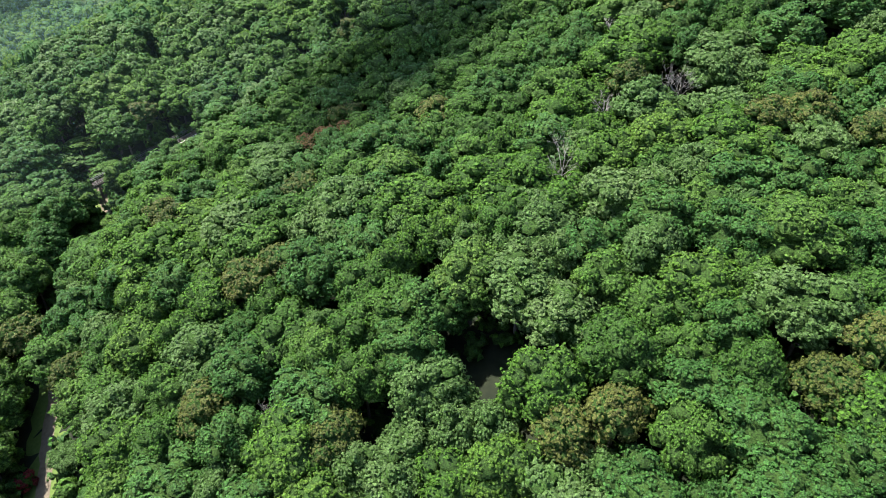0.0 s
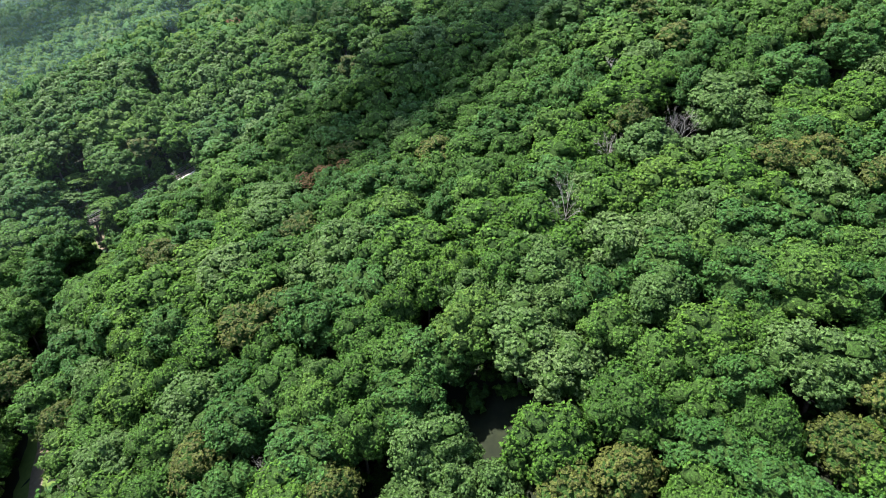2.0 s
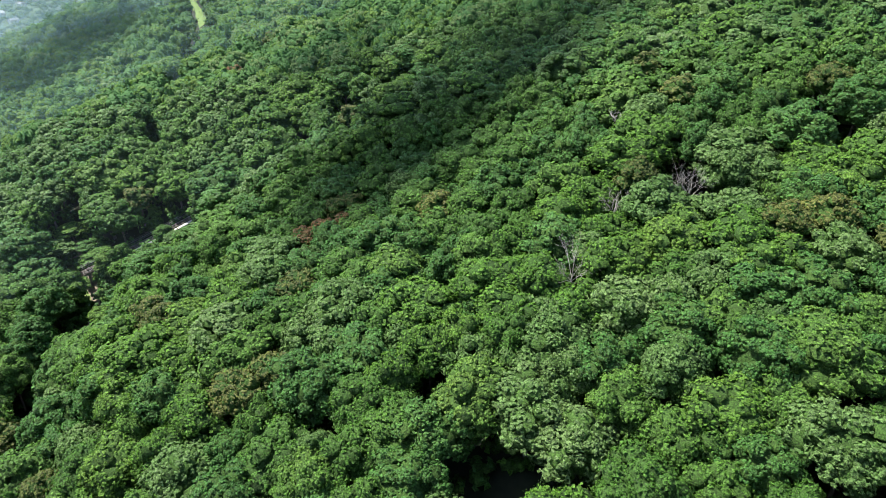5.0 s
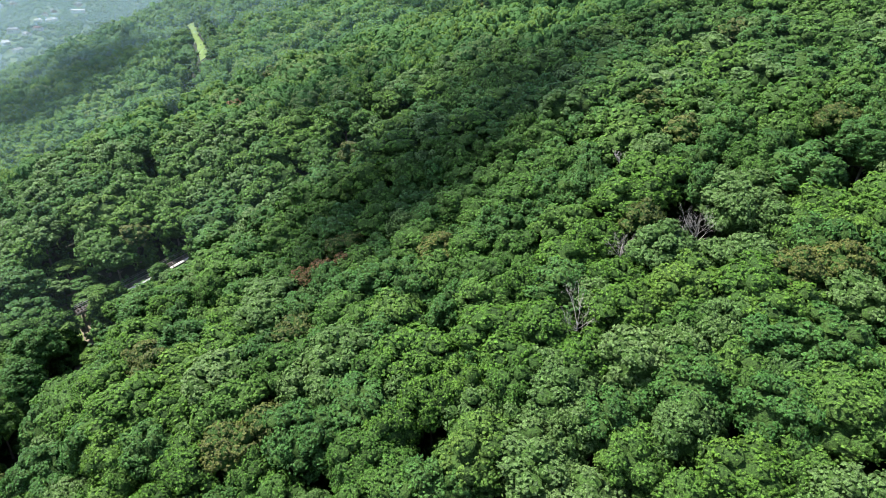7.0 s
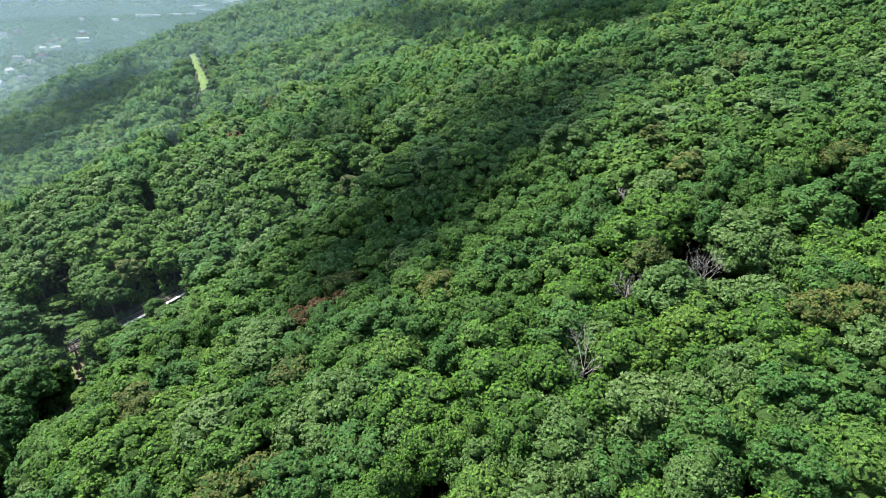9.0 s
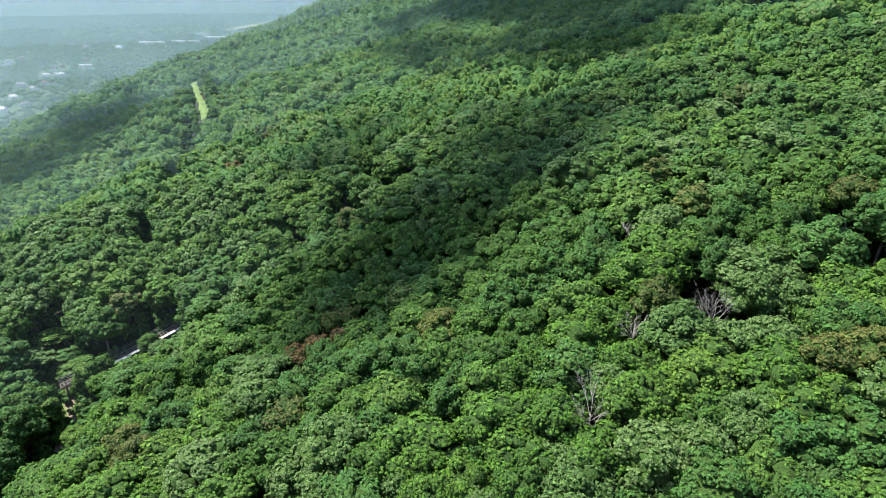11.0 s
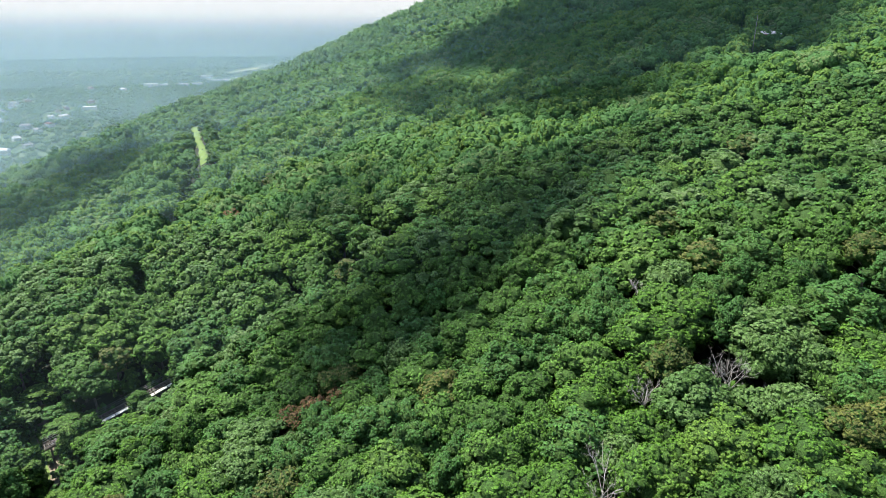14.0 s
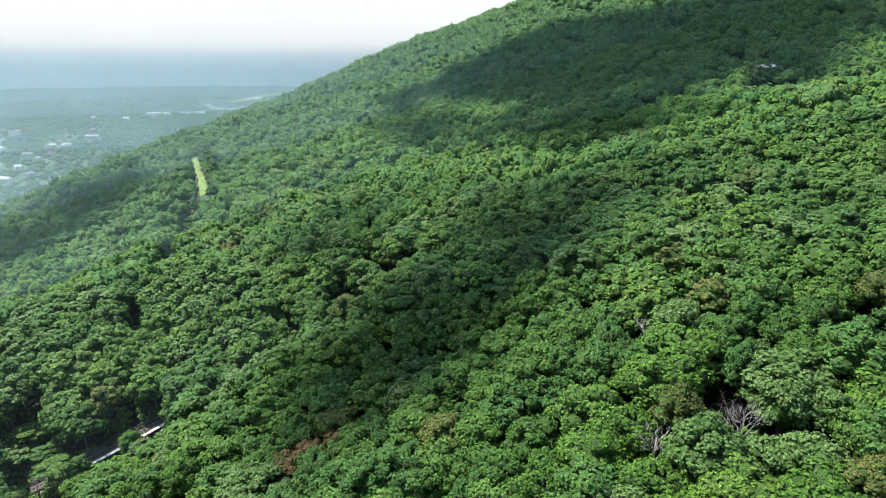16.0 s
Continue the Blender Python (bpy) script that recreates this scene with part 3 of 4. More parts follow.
for x, y, w, kind in chosen:
    g = growth(x, y)
    KINDS[kind].plant(x, y, w * 1.18 * (0.5 + 0.5 * g), place.uniform(0.93, 1.05) * (0.8 + 0.2 * w) * g, 2 if y < 37 else 0 if y < 84 else 1 if y < 140 else 2, place.uniform(-0.6, 1.6) if kind not in ("brown", "rust") else 0.9)


def wood(name, label, spots, rng, variants, mats):
    """Many far trees joined into one mesh of triangles."""
    V, N, F, M, at = [], [], [], [], 0
    for x, y, w in spots:
        v, f, m, nor = variants[rng.integers(len(variants))]
        a = rng.uniform(0, 6.28)
        c, s = math.cos(a), math.sin(a)
        g = growth(x, y) if 200 < y < 480 and "undergrowth" not in name else 1.0
        w = w * (0.4 + 0.6 * g)
        turn = np.array([[c, s, 0], [-s, c, 0], [0, 0, 1]])
        N.append(nor @ turn)
        q = v @ turn * [w, w, rng.uniform(0.85, 1.12) * g]
        V.append(q + [x, y, float(ground_z(x, y)) + rng.uniform(-0.9, 0.9)])
        F.append(f + at)
        k = rng.integers(0, len(mats) - 1)
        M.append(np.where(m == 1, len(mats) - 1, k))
        at += len(v)
    V, F, M = np.concatenate(V), np.concatenate(F), np.concatenate(M)
    me = bpy.data.meshes.new(name)
    me.vertices.add(len(V)); me.vertices.foreach_set("co", V.ravel())
    me.loops.add(F.size); me.loops.foreach_set("vertex_index", F.ravel().astype(np.int32))
    me.polygons.add(len(F)); me.polygons.foreach_set("loop_start", np.arange(0, F.size, 3, dtype=np.int32))
    for mat in mats:
        me.materials.append(mat)
    me.polygons.foreach_set("material_index", M.astype(np.int32))
    me.polygons.foreach_set("use_smooth", np.ones(len(F), bool))
    me.update(calc_edges=True)
    me.normals_split_custom_set_from_vertices(np.concatenate(N))
    return tagged(new(name, me), label, "forest", kind="stuff")


def triangles(v, f, m, q):
    """The same crown with every face a triangle."""
    ff, mm = [], []
    for g, k in zip(f, m):
        ff.append(g[:3]); mm.append(k)
        if len(g) == 4:
            ff.append((g[0], g[2], g[3])); mm.append(k)
    return v, np.array(ff), np.array(mm), q


def far_wood(x, y):
    s = -(x + 86) * 0.88 + (y - 642) * 0.47
    return abs(x) < 0.76 * y + 20 and s < 60 and not open_ground(x, y)


mid = [triangles(*crown_arrays(rng, 6.0, 10.6, 3.6, 18, 11, 0.6, 0.0, -0.2, (0.32, 0.46), 0.78, 20)) for _ in range(6)]
wood("slope_forest", "dense green broadleaf forest on the mountainside", scatter(rng, -330, 330, NEAR_Y, 380, 7.0, far_wood, 34000, [s[:3] for s in special]), rng, mid, [FAR_GREEN, FAR_DEEP, FAR_GREEN, FAR_PALE, FAR_GREEN, FAR_DEEP, FAR_GREEN, FAR_DEEP])
far = [triangles(*crown_arrays(rng, 6.4, 9.2, 4.3, 8, 6, 0.85, 0.0, -0.05, (0.40, 0.54), 0.78, 8)) for _ in range(6)]
side = [triangles(*crown_arrays(rng, 6.4, 10.0, 3.5, 8, 6, 0.9, 0.0, -0.2, (0.36, 0.5), 0.72, 8)) for _ in range(4)]
wood("far_forest", "dense green broadleaf forest on the far mountainside", scatter(rng, -600, 600, 380, 760, 7.4, far_wood, 50000), rng, far, [FAR_GREEN, FAR_DEEP, FAR_GREEN, FAR_PALE, FAR_DEEP])


wood("valley_side_forest", "green broadleaf forest on the slope below", [q for q in scatter(rng, -330, 330, -150, 330, 15, lambda x, y: not (-0.84 * y - 26 < x < 0.76 * y + 22 and y > 37) and not (abs(x) < 52 and -18 < y < 40), 14000)], rng, side, [FAR_GREEN, FAR_DEEP, FAR_GREEN, FAR_PALE, FAR_DEEP])
bush = [triangles(*crown_arrays(rng, 2.6, 4.2, -0.8, 5, 5, 0.5, 0.0, -0.1, (0.34, 0.5), 0.6, 8)) for _ in range(5)]
wood("undergrowth", "dark green bushes and saplings under the trees", scatter(rng, -170, 150, 35, 235, 4.6, lambda x, y: -0.84 * y - 26 < x < 0.76 * y + 22 and all((x - a) ** 2 + (y - b) ** 2 > (r + 2.0) ** 2 for a, b, r in GAPS) and along(ROAD, x, y)[0] > (6.5 if 76 < y < 126 else 3.2) and along([RAIL_A, RAIL_B], x, y)[0] > 3.4 and not (25 < before_rail(x, y)[0] < 50 and -3 < before_rail(x, y)[1] < 9), 30000), rng, bush, [DEEP, GREEN, DEEP, INNER_SHADE])
wood("lane_undergrowth", "low green bushes along the cleared forest lane", scatter(rng, -175, -80, 185, 425, 3.0, lambda x, y: (along(LANE, x, y)[0] < 8 and y < 318 or along(STRIP, x, y)[0] < 11) and along(STRIP, x, y)[0] > 3.6, 14000), rng, bush, [DEEP, GREEN, GREEN, INNER_SHADE])


# ---- bare dead trees ----
def dead_tree(x, y, w):
    root = new("dead_tree")
    root.matrix_world = pose(x, y, grid_z(x, y), 0, 0, rng.uniform(0, 360)) @ Matrix.Diagonal((1.2, 1.2, 1.2, 1))
    V, F = [], []
    tube([(0, 0, -0.6), (0.1, 0, 3), (0.0, 0.15, 7.0), (0.1, 0.1, 9.0)], [0.30, 0.20, 0.13, 0.07], 7, V, F)
    part("trunk", mesh_object("trunk", V, F, [DEADWOOD], None, True), root)
    for k in range(8):
        a, z = k * 0.785 * 3 + rng.uniform(-0.3, 0.3), rng.uniform(6.0, 9.0)
        V, F = [], []

        def grow(p, d, length, r, depth):
            mid_p = p + d * length * 0.5 + Vector(rng.normal(0, 0.05, 3)) * length
            end = p + d * length + Vector(rng.normal(0, 0.06, 3)) * length
            tube([p, mid_p, end], [r, r * 0.75, r * 0.5], 5 if depth == 0 else 3, V, F)
            if depth < 3:
                for q in range(3 if depth else 4):
                    t = rng.uniform(0.4, 1.0)
                    nd = (d + Vector(rng.normal(0, 0.55, 3)) + Vector((0, 0, 0.2))).normalized()
                    grow(p.lerp(end, t), nd, length * rng.uniform(0.45, 0.7), r * 0.5, depth + 1)

        tilt = rng.uniform(0.35, 1.0)
        grow(Vector((0, 0, z)), Vector((math.cos(a) * tilt, math.sin(a) * tilt, 1.0)).normalized(), 3.0 * w, 0.05, 0)
        part("branch", mesh_object("branch", V, F, [DEADWOOD], None, True), root)
    return tagged(root, "bare grey dead tree with forked leafless branches", "dead tree", "dead trees in the forest")


for x, y, w in DEAD:
    dead_tree(x, y, w)


# ---- dirt road, railway and clearing ----
def strip_mesh(name, pts, half, lift, mat, step=2.0, uneven=0.12):
    """A ribbon along pts on the ground, with edges that wander a little."""
    line = []
    for (ax, ay), (bx, by) in zip(pts, pts[1:]):
        n = max(1, int(math.hypot(bx - ax, by - ay) / step))
        line += [(ax + (bx - ax) * i / n, ay + (by - ay) * i / n) for i in range(n)]
    line.append(pts[-1])
    V, F = [], []
    for i, (x, y) in enumerate(line):
        px, py = line[max(i - 2, 0)]
        qx, qy = line[min(i + 2, len(line) - 1)]
        d = math.hypot(qx - px, qy - py)
        sx, sy = (qy - py) / d, -(qx - px) / d
        for j, s in enumerate((-1, -0.5, 0, 0.5, 1)):
            h = half * (s + (rng.normal(0, uneven) if abs(s) == 1 else 0))
            V.append((x + sx * h, y + sy * h, grid_z(x + sx * h, y + sy * h) + lift - 0.04 * (abs(s) == 1)))
    for i in range(len(line) - 1):
        F += [(5 * i + j, 5 * i + j + 1, 5 * i + j + 6, 5 * i + j + 5) for j in range(4)]
    return mesh_object(name, V, F, [mat], None, True)


tagged(new("road", strip_mesh("road", ROAD, 1.35, 0.16, DIRT)), "pale dirt road winding under the forest edge", "road", kind="structure")
tagged(new("grass_verge", strip_mesh("grass_verge", ROAD[:4], 3.6, 0.08, GRASS)), "sunlit green grass verge beside the dirt road", "grass", kind="structure")
tagged(new("grass_verge", strip_mesh("grass_verge", ROAD[5:], 3.2, 0.08, GRASS)), "rough green grass verge under the railway", "grass", kind="structure")
tagged(new("grass_cutting", strip_mesh("grass_cutting", STRIP, 1.8, 0.3, GRASS, 3.0, 0.2)), "bright green grass strip cut straight through forest", "grass", kind="structure")

RAIL_LEN = math.hypot(RAIL_B[0] - RAIL_A[0], RAIL_B[1] - RAIL_A[1])
RAIL_DIR = Vector((RAIL_B[0] - RAIL_A[0], RAIL_B[1] - RAIL_A[1], 0)) / RAIL_LEN
RAIL_SIDE = Vector((RAIL_DIR.y, -RAIL_DIR.x, 0))


def rail_height(s):
    t = s - 30
    p = Vector((*RAIL_A, 0)) + RAIL_DIR * s
    return max(111.5 + 0.235 * t + 0.0011 * max(t, 0) ** 2, grid_z(p.x, p.y) + 0.9)


HEIGHTS = [rail_height(s) for s in np.arange(0, RAIL_LEN + 3, 3)]


def rail_point(s, side=0.0, up=0.0):
    k = min(s / 3, len(HEIGHTS) - 1.001)
    i = int(k)
    p = Vector((*RAIL_A, 0)) + RAIL_DIR * s + RAIL_SIDE * side
    return Vector((p.x, p.y, HEIGHTS[i] * (1 - k + i) + HEIGHTS[i + 1] * (k - i) + up))


def rail_pose(s, side=0.0, up=0.0):
    d = (rail_point(s + 0.5) - rail_point(max(s - 0.5, 0))).normalized()
    n = RAIL_SIDE.cross(d).normalized()
    m = Matrix((RAIL_SIDE, d, n)).transposed().to_4x4()
    m.translation = rail_point(s, side, up)
    return m


def sweep(name, s0, s1, side, up, wide, high, mat, step=3.0):
    """A bar of rectangular section along the line."""
    V, F = [], []
    ss = list(np.arange(s0, s1, step)) + [s1]
    for s in ss:
        for a, b in ((-1, 0), (1, 0), (1, 1), (-1, 1)):
            V.append(tuple(rail_point(s, side + a * wide / 2, up + b * high)))
    for i in range(len(ss) - 1):
        F += [(4 * i + j, 4 * i + (j + 1) % 4, 4 * i + 4 + (j + 1) % 4, 4 * i + 4 + j) for j in range(4)]
    F += [(3, 2, 1, 0), tuple(4 * (len(ss) - 1) + j for j in range(4))]
    return mesh_object(name, V, F, [mat])


END = RAIL_LEN - 2
track = tagged(new("railway_track"), "steep single railway track with wooden ties on trestle", "railway")
for side in (-0.72, 0.72):
    part("rail", sweep("rail", 18.2, END, side, 0.16, 0.09, 0.15, STEEL), track, "worn bright steel rail")
part("cable", sweep("cable", 18.2, END, 0, 0.2, 0.05, 0.05, STEEL), track, "taut steel haulage cable")
for side in (-0.9, 0.9):
    part("beam", sweep("beam", 18.2, END, side, -0.45, 0.3, 0.44, TIMBER), track, "dark timber beam")
tie_mesh = bm_mesh("tie", box(2.5, 0.24, 0.16, 0.015), TIMBER)
for k in range(24, int(END / 0.75)):
    part("tie", tie_mesh, track).matrix_world = rail_pose(0.4 + 0.75 * k)
post_mesh = bm_mesh("trestle_post", box(0.3, 0.3, 1.0, 0.02), TIMBER)
for k in range(5, 12):
    for side in (-1.0, 1.0):
        s = 2 + 3.5 * k
        p = rail_point(s, side, -0.45)
        g = grid_z(p.x, p.y) - 0.5
        if p.z - g > 0.7:
            post = part("trestle_post", post_mesh, track)
            post.matrix_world = pose(p.x, p.y, g) @ Matrix.Diagonal((1, 1, p.z - g, 1))
walkway = tagged(new("walkway"), "narrow pale concrete walkway beside the railway track", "walkway")
slab_mesh = bm_mesh("slab", box(0.95, 2.9, 0.22, 0.03), CONCRETE)
for k in range(8, int(END / 3)):
    part("slab", slab_mesh, walkway).matrix_world = rail_pose(1.6 + 3 * k, 1.85, -0.02)
for k in range(8, int(END / 3)):
    p = rail_point(1.6 + 3 * k, 1.85, 0)
    g = grid_z(p.x, p.y) - 0.4
    prop = part("prop", post_mesh, walkway)
    prop.matrix_world = pose(p.x, p.y, g) @ Matrix.Diagonal((0.8, 0.8, max(p.z - g, 0.3), 1))


def handrail(side, label):
    root = tagged(new("handrail"), label, "railing", "handrails along the railway")
    for up in (0.5, 1.0):
        part("bar", sweep("bar", 18.2, END, side, up, 0.06, 0.06, PAINTED), root)
    stake = bm_mesh("post", box(0.08, 0.08, 1.15, 0.01), PAINTED)
    for k in range(8, int(END / 2.4)):
        part("post", stake, root).matrix_world = rail_pose(0.6 + 2.4 * k, side, -0.1)


handrail(-1.35, "thin grey steel handrail along the railway track")
handrail(-2.1, "thin grey steel guard rail below the trestle")

fence = tagged(new("timber_fence"), "weathered brown timber fence beside the dirt road", "fence")
stake = bm_mesh("post", box(0.16, 0.16, 1.4, 0.02), PALEWOOD)
FENCE = [(-103, 159.5), (-99.6, 157.5), (-96.5, 154), (-93.6, 151), (-91, 148)]
for x, y in FENCE:
    part("post", stake, fence).matrix_world = pose(x, y, grid_z(x, y) - 0.1)
for (ax, ay), (bx, by) in zip(FENCE, FENCE[1:]):
    for up in (0.45, 1.0):
        V, F = [], []
        tube([(ax, ay, grid_z(ax, ay) + up), (bx, by, grid_z(bx, by) + up)], [0.07, 0.07], 5, V, F)
        part("board", mesh_object("board", V, F, [PALEWOOD]), fence)

# columns of creeper, shrubs and conifers
CREEPER = Kind("creeper_column", "tall narrow green column of creeper beside the railway", GREEN, 1.5, 7.5, 0.2, 0.2, 2, -0.95, 0.14, 22, (0.4, 0.62))
SHRUB = Kind("shrub", "low bright green shrub on the forest edge", GREEN, 1.7, 2.3, 0.0, 0.2, 2, -0.4, 0.06, 9, (0.34, 0.5))
CONIFER = Kind("conifer", "dark narrow conifer beside the grass strip", DEEP, 1.9, 12.5, 1.5, 0.3, 2, -0.95, 0.2, 30, (0.36, 0.55))
SCREEN = [(0.8, 3.4, 1.9, 1.8), (3, 3.2, 1.8, 1.7), (6.5, 3.6, 1.9, 1.75), (9.5, 3.0, 1.8, 1.75), (12.3, 3.6, 1.9, 1.8), (15.4, 2.6, 1.3, 1.5), (12.6, 2.6, 1.3, 1.5), (10, 2.7, 1.4, 1.5), (21.6, 2.7, 0.9, 1.2), (23.2, 2.9, 1.3, 1.4), (25.2, 3.6, 1.4, 1.4), (27.8, 3.0, 1.1, 1.25), (37.6, 3.2, 1.1, 0.95), (38.9, 3.4, 1.0, 0.9), (12, 6, 1.7, 1.5), (8, 6, 1.8, 1.6), (4, 6, 1.8, 1.6), (15, 6, 1.4, 1.35), (48.2, 3.4, 1.5, 1.5), (50.6, 3.8, 1.7, 1.6), (53.4, 3.6, 1.8, 1.7), (56.5, 3.8, 1.8, 1.7), (60, 3.8, 1.8, 1.7), (63.5, 3.8, 1.8, 1.7), (67, 3.8, 1.8, 1.7)]
for s, side, w, h in SCREEN:
    p = rail_point(s, side)
    tagged(CREEPER.plant(p.x, p.y, w, h, 1), group="creeper columns by the railway")
for x, y, w, h in [(-88.6, 151.0, 0.7, 0.7), (-92.4, 161.5, 1.0, 1.0), (-77.8, 164.8, 0.9, 1.0)]:
    tagged(CREEPER.plant(x, y, w, h, 1), group="creeper columns by the railway")["category"] = "tree"
for x, y in [(-122, 352), (-126, 361), (-130, 369), (-134, 378), (-138, 387), (-147, 412), (-153, 414)]:
    tagged(CONIFER.plant(x + 5, y, rng.uniform(0.8, 1.2), rng.uniform(0.8, 1.2), 2), group="conifers by the grass strip")
low = scatter(rng, -112, -40, 40, 185, 2.6, lambda x, y: (along(ROAD, x, y)[0] < 13 and along(ROAD, x, y)[0] > (4.4 if y < 80 else 2.4) or along([RAIL_A, RAIL_B], x, y)[0] < 13 and x < -58) and along([RAIL_A, RAIL_B], x, y)[0] > 2.9 and not (25 < before_rail(x, y)[0] < 50 and -9 < before_rail(x, y)[1] < 5) and open_ground(x, y), 6000)
low = [q for q in low if not 78 < q[1] < 126]
for x, y, w in low[:290]:
    tagged(SHRUB.plant(x, y, w, rng.uniform(0.7, 1.4), 1 if y < 90 else 2), group="shrubs on the forest edge")["category"] = "shrub"
RED = Kind("red_shrub", "dark red-leaved shrub beside the dirt road", REDLEAF, 1.2, 2.6, 0.1, 0.18, 1, -0.7, 0.06, 10, (0.34, 0.5))
tagged(RED.plant(-73.2, 69.8, 1.5, 1.3, 1), group="red shrubs")["category"] = "shrub"


# ---- houses ----
def house(name, label, x, y, z, long, wide, high, roof_high, turn, wall_mat, roof_mat, windows=0):
    root = new(name)
    root.matrix_world = pose(x, y, z, 0, 0, turn)
    part("wall", bm_mesh("wall", box(long, wide, high + 0.6, 0.05), wall_mat), root).location.z = -0.6
    V = [(sx * (long / 2 + 0.5), sy * (wide / 2 + 0.5), high) for sx in (-1, 1) for sy in (-1, 1)]
    V += [(-(long / 2 - wide * 0.2), 0, high + roof_high), (long / 2 - wide * 0.2, 0, high + roof_high)]
    V += [(a, b, c - 0.25) for a, b, c in V[:4]]
    F = [(0, 1, 4), (3, 2, 5), (2, 0, 4, 5), (1, 3, 5, 4), (7, 6, 8, 9), (0, 2, 8, 6), (2, 3, 9, 8), (3, 1, 7, 9), (1, 0, 6, 7)]
    part("roof", mesh_object("roof", V, F, [roof_mat]), root)
    pane = bm_mesh("window", box(1.1, 0.12, 1.3, 0.02), GLASS)
    for k in range(windows):
        for sy in (-1, 1):
            w = part("window", pane, root)
            w.location = ((k + 0.5) / windows * long - long / 2, sy * (wide / 2 + 0.02), high * 0.45)
    return tagged(root, label, "house" if "house" in name else "building")


house("mountain_house", "white-roofed red-walled house among mountainside trees", 121, 282, grid_z(121, 282), 6.5, 5.0, 12.6, 0.9, 20, BRICKWALL, STONEWALL, 4)
house("mountain_house", "pinkish stucco house with red roof among trees", 106.6, 238, grid_z(106.6, 238), 5.5, 4.5, 3.4, 1.3, 10, STONEWALL, ROOF_RED, 3)
house("mountain_house", "pale stucco house with grey roof among trees", 97, 254, grid_z(97, 254), 6, 5, 6.0, 2.0, -15, STONEWALL, ROOF_GREY, 3)
V, F = [], []
tube([(0, 0, -1), (0, 0, 12), (0, 0, 22)], [0.14, 0.11, 0.08], 8, V, F)
mast = tagged(new("mast"), "slender pale grey steel mast above the trees", "mast")
mast.matrix_world = pose(112.5, 274, grid_z(112.5, 274))
part("pole", mesh_object("pole", V, F, [PAINTED], None, True), mast)
part("cap", bm_mesh("cap", box(0.24, 0.24, 0.2, 0.04), PAINTED), mast).location.z = 21.95

VALLEY = -14.0
walls, roofs = (WHITEWALL, STONEWALL, BRICKWALL, WHITEWALL), (ROOF_GREY, ROOF_RED, ROOF_GREY, ROOF_WHITE)
# clusters of houses: x, y, how many, how far spread; warehouses: x, y, length, width, height, turn
TOWN = [(-938, 1651, 4, 24), (-869, 1540, 3, 20), (-855, 1374, 3, 26), (-837, 1258, 4, 24), (-739, 1118, 3, 22), (-1224, 1854, 2, 40), (-944, 1478, 1, 30), (-1010, 1780, 3, 90), (-1046, 1998, 2, 110), (-1150, 1600, 3, 110)]
WAREHOUSES = [(-1000, 2300, 44, 20, 13, 10), (-968, 2330, 26, 18, 10, 15), (-921, 2385, 60, 16, 8, 5), (-880, 2400, 40, 16, 8, 8), (-923, 2627, 46, 22, 15, 12), (-802, 2525, 36, 18, 10, 10), (-774, 2575, 44, 20, 12, 20),
              (-745, 2709, 50, 18, 10, 30), (-728, 2800, 30, 20, 26, 15), (-860, 2560, 70, 14, 8, 12), (-900, 1700, 30, 14, 9, 20), (-772, 3820, 80, 24, 14, 10), (-620, 3900, 120, 24, 12, 5)]
town = []
for cx, cy, n, spread in TOWN:
    for k in range(n):
        x, y, i = cx + rng.normal(0, spread), cy + rng.normal(0, spread * 1.4), rng.integers(4)
        if all((x - a) ** 2 + (y - b) ** 2 > 700 for a, b in town) and grid_z(x, y) < VALLEY + 8:
            town.append((x, y))
            words = ("white house with grey shingle roof", "pale stucco house with red roof", "red brick house with grey roof", "white house with pale flat roof")[i]
            tagged(house("house", words + " among valley trees", x, y, grid_z(x, y), rng.uniform(12, 22), rng.uniform(9, 13), rng.uniform(6, 9), rng.uniform(2.5, 4), rng.uniform(0, 180), walls[i], roofs[i], 3), group="houses of the valley town")
for x, y, a, b, h, turn in WAREHOUSES:
    town.append((x, y))
    tagged(house("warehouse", "long white warehouse with flat pale roof in valley", x, y, grid_z(x, y), a, b, h, 1.0, turn, WHITEWALL, ROOF_WHITE, 6), group="white warehouses in the valley")


FIELD = [(-930, 2990), (-915, 3150), (-900, 3560)]


def valley_wood(x, y):
    return grid_z(x, y) < 90 and (-(x + 86) * 0.88 + (y - 642) * 0.47) > 55 and all((x - a) ** 2 + (y - b) ** 2 > 500 and not (abs((x - a) * 0.85 + (y - b) * 0.53) < 18 and 0 < (x - a) * 0.53 - (y - b) * 0.85 < 44) for a, b in town) and along(FIELD, x, y)[0] > 45 and noise.noise((x * 0.004, y * 0.004, 3.1)) > -0.6


clump_far = [triangles(*crown_arrays(rng, 8.0, 8.0, 0, 3, 2, 1.6, 0.0, 0.1, (0.40, 0.55), 0.75, 8)) for _ in range(5)]
in_valley = scatter(rng, -2000, -60, 560, 2650, 13.5, lambda x, y: -0.8 * y < x < -0.1 * y and valley_wood(x, y), 26000)
in_valley += [(x, y, w * 2.2) for x, y, w in scatter(rng, -3400, -250, 2600, 4300, 34, lambda x, y: -0.8 * y < x < -0.08 * y and valley_wood(x, y), 7000)]
wood("valley_trees", "scattered green trees covering the wide valley", in_valley, rng, clump_far, [FAR_PALE, FAR_GREEN, FAR_PALE, FAR_GREEN])
tagged(new("field", strip_mesh("field", FIELD, 26, 0.6, DRYFIELD, 40.0)), "long pale mown field in the hazy valley", "field", kind="structure")

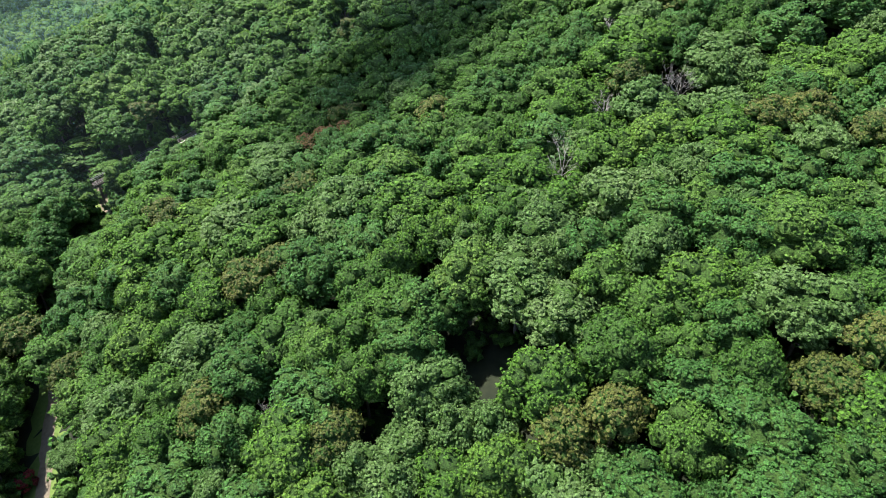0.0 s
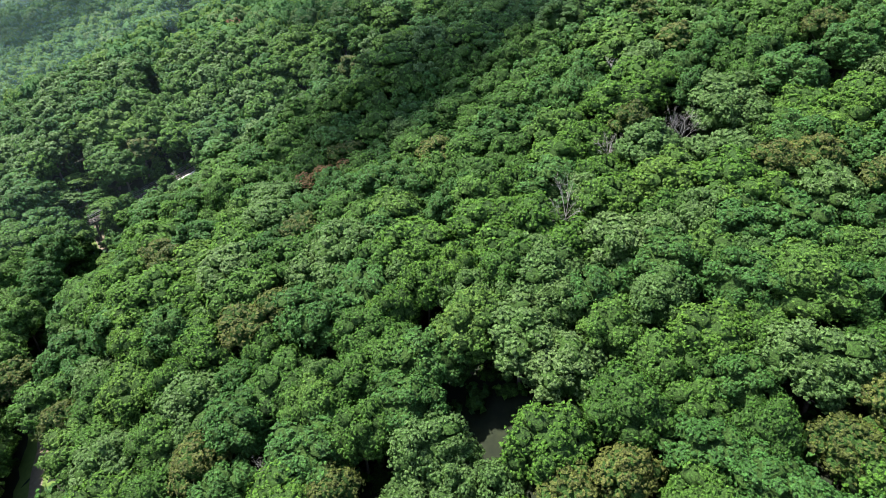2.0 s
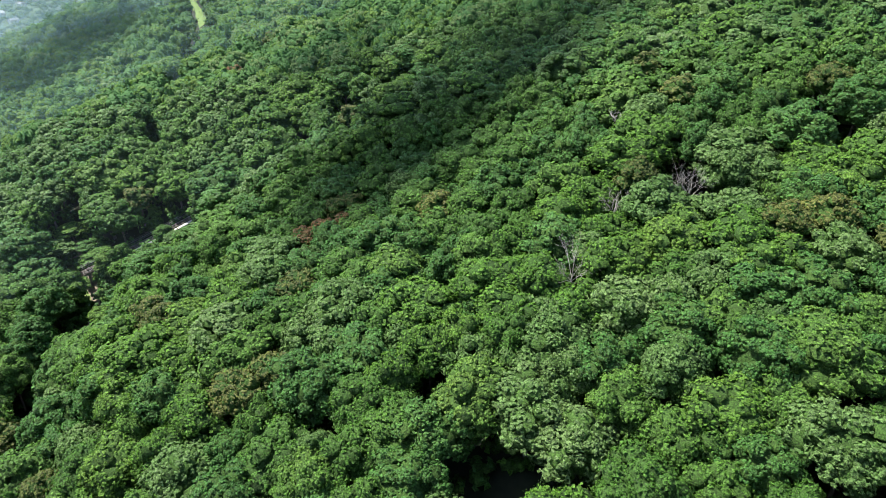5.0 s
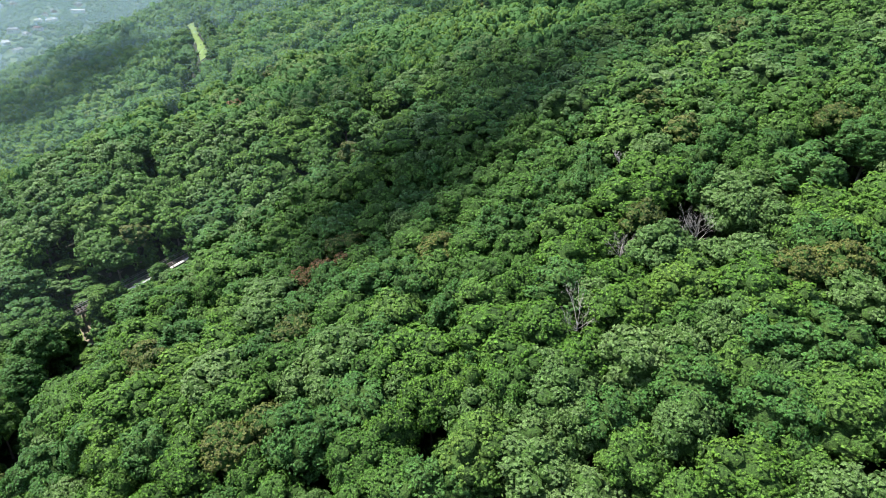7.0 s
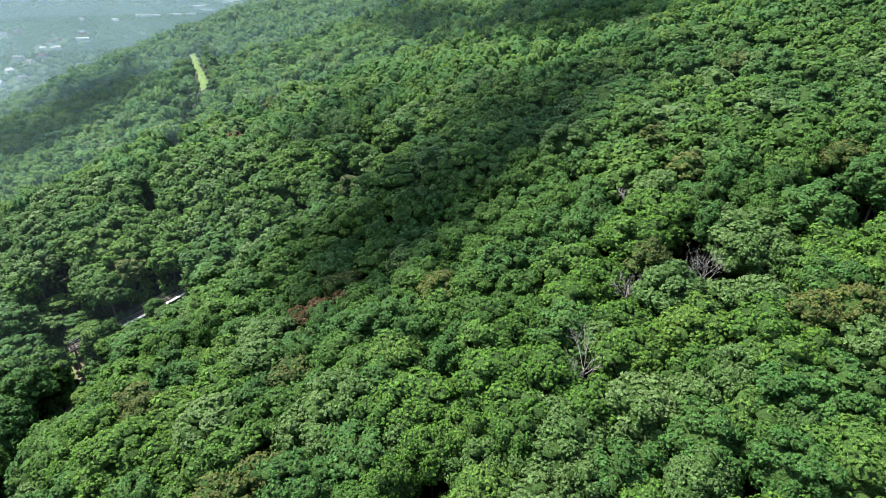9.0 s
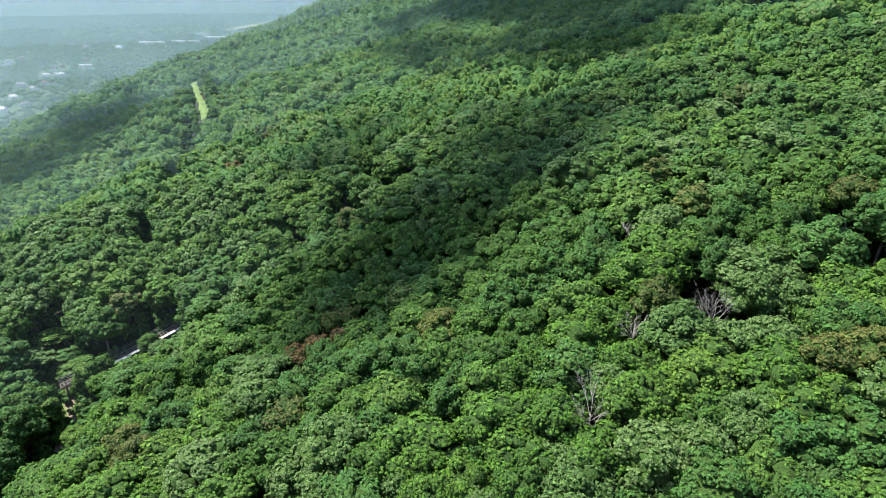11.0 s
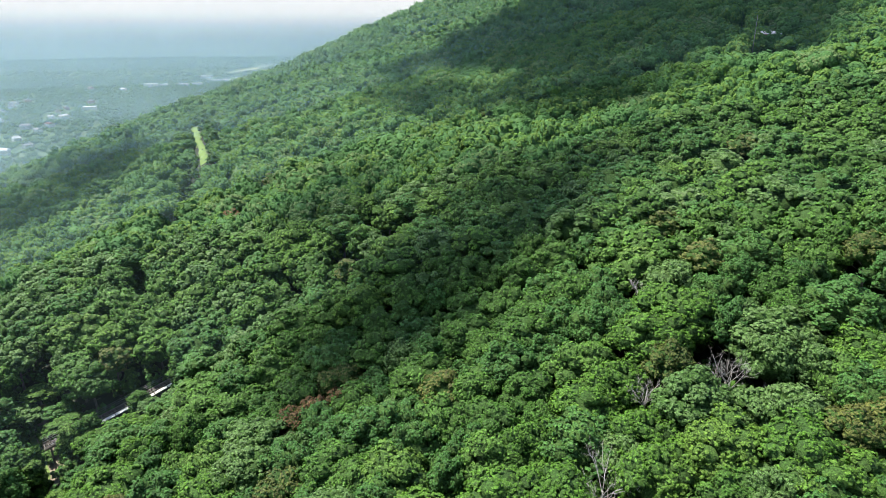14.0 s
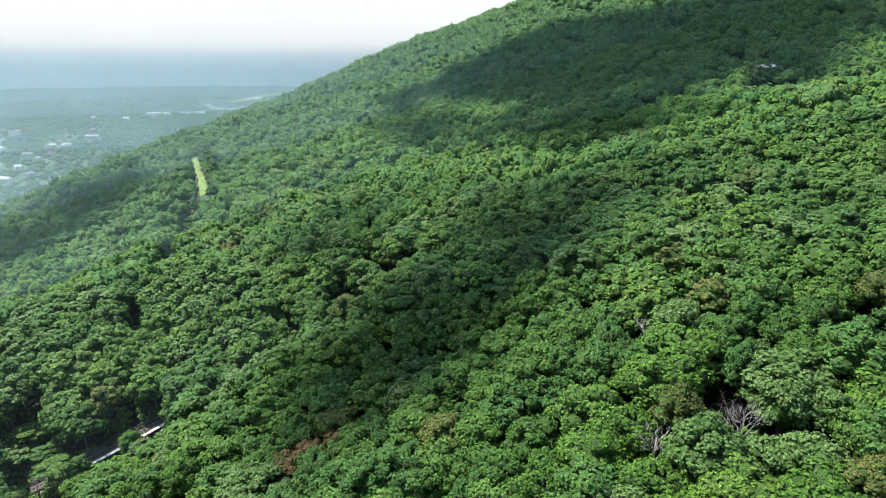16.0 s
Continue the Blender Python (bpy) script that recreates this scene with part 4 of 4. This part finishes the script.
# the far side of the valley: a backdrop ring glowing with painted haze
V, F = [], []
for i in range(121):
    a = 2 * math.pi * i / 120
    top = 256 + 5 * noise.noise((math.cos(a) * 4, math.sin(a) * 4, 7.7))
    for z in (-60, top):
        V.append((4600 * math.sin(a), 4600 * math.cos(a), z))
F = [(2 * i, 2 * i + 1, 2 * i + 3, 2 * i + 2) for i in range(120)]
tagged(new("backdrop", mesh_object("backdrop", V, F, [HAZE_GLOW], None, True)), "glowing backdrop of pale blue far hills with painted haze", "backdrop", kind="structure")


# ---- added tinted shells that imitate haze between the slope and the far side of the valley ----
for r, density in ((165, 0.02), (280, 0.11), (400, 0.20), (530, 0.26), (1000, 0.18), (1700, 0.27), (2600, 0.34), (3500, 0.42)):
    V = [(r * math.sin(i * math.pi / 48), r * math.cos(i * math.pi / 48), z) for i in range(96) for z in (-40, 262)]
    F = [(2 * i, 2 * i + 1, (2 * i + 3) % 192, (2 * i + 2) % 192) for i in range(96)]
    tagged(new("haze_shell", mesh_object("haze_shell", V, F, [haze_shell_material("haze_tint", density)], None, True)), "thin pale blue shell imitating haze over the valley", "haze", kind="structure")


# ---- clouds, whose shade lies on the slope ----
def cloud(x, y, high, long, wide, turn, n, seed):
    r = np.random.default_rng(seed)
    V, F, at = [], [], 0
    base = Vector((x, y, float(canopy(x, y)))) + SUN_FROM * ((high - float(canopy(x, y))) / SUN_FROM.z)
    for i in range(n):
        a, d = r.uniform(0, 6.28), math.sqrt(r.uniform(0, 1))
        p = Vector((math.cos(a) * d * long, math.sin(a) * d * wide, 0))
        p.rotate(Euler((0, 0, radians(turn))))
        q = wide * r.uniform(0.22, 0.5) * (1.15 - 0.6 * d)
        V.append(ICO_V * [q, q, q * 0.8] + np.array(base + p) + [0, 0, q * 0.5])
        F += [tuple(at + k for k in f) for f in ICO_F]
        at += 12
    ob = new("cloud", mesh_object("cloud", np.concatenate(V).tolist(), F, [CLOUD], None, True))
    return tagged(ob, "white fair-weather cloud drifting over the mountain", "cloud", kind="structure")


cloud(1, 170, 1100, 58, 24, 38, 88, 3)
cloud(-24, 147, 1100, 22, 13, 30, 26, 12)
cloud(-38, 215, 1100, 42, 22, 70, 13, 13)
cloud(5, 232, 1100, 34, 16, -40, 9, 14)
cloud(42, 205, 1100, 26, 14, 45, 15, 15)
cloud(86, 384, 1100, 134, 74, -50, 130, 4)
cloud(50, 276, 1100, 50, 28, -40, 64, 9)
cloud(-15, 342, 1100, 72, 20, -72, 70, 5)
cloud(25, 420, 1100, 85, 34, -25, 60, 8)
cloud(-183, 328, 1100, 55, 26, 70, 50, 6)
cloud(-180, 502, 1100, 165, 13, 56, 170, 7)
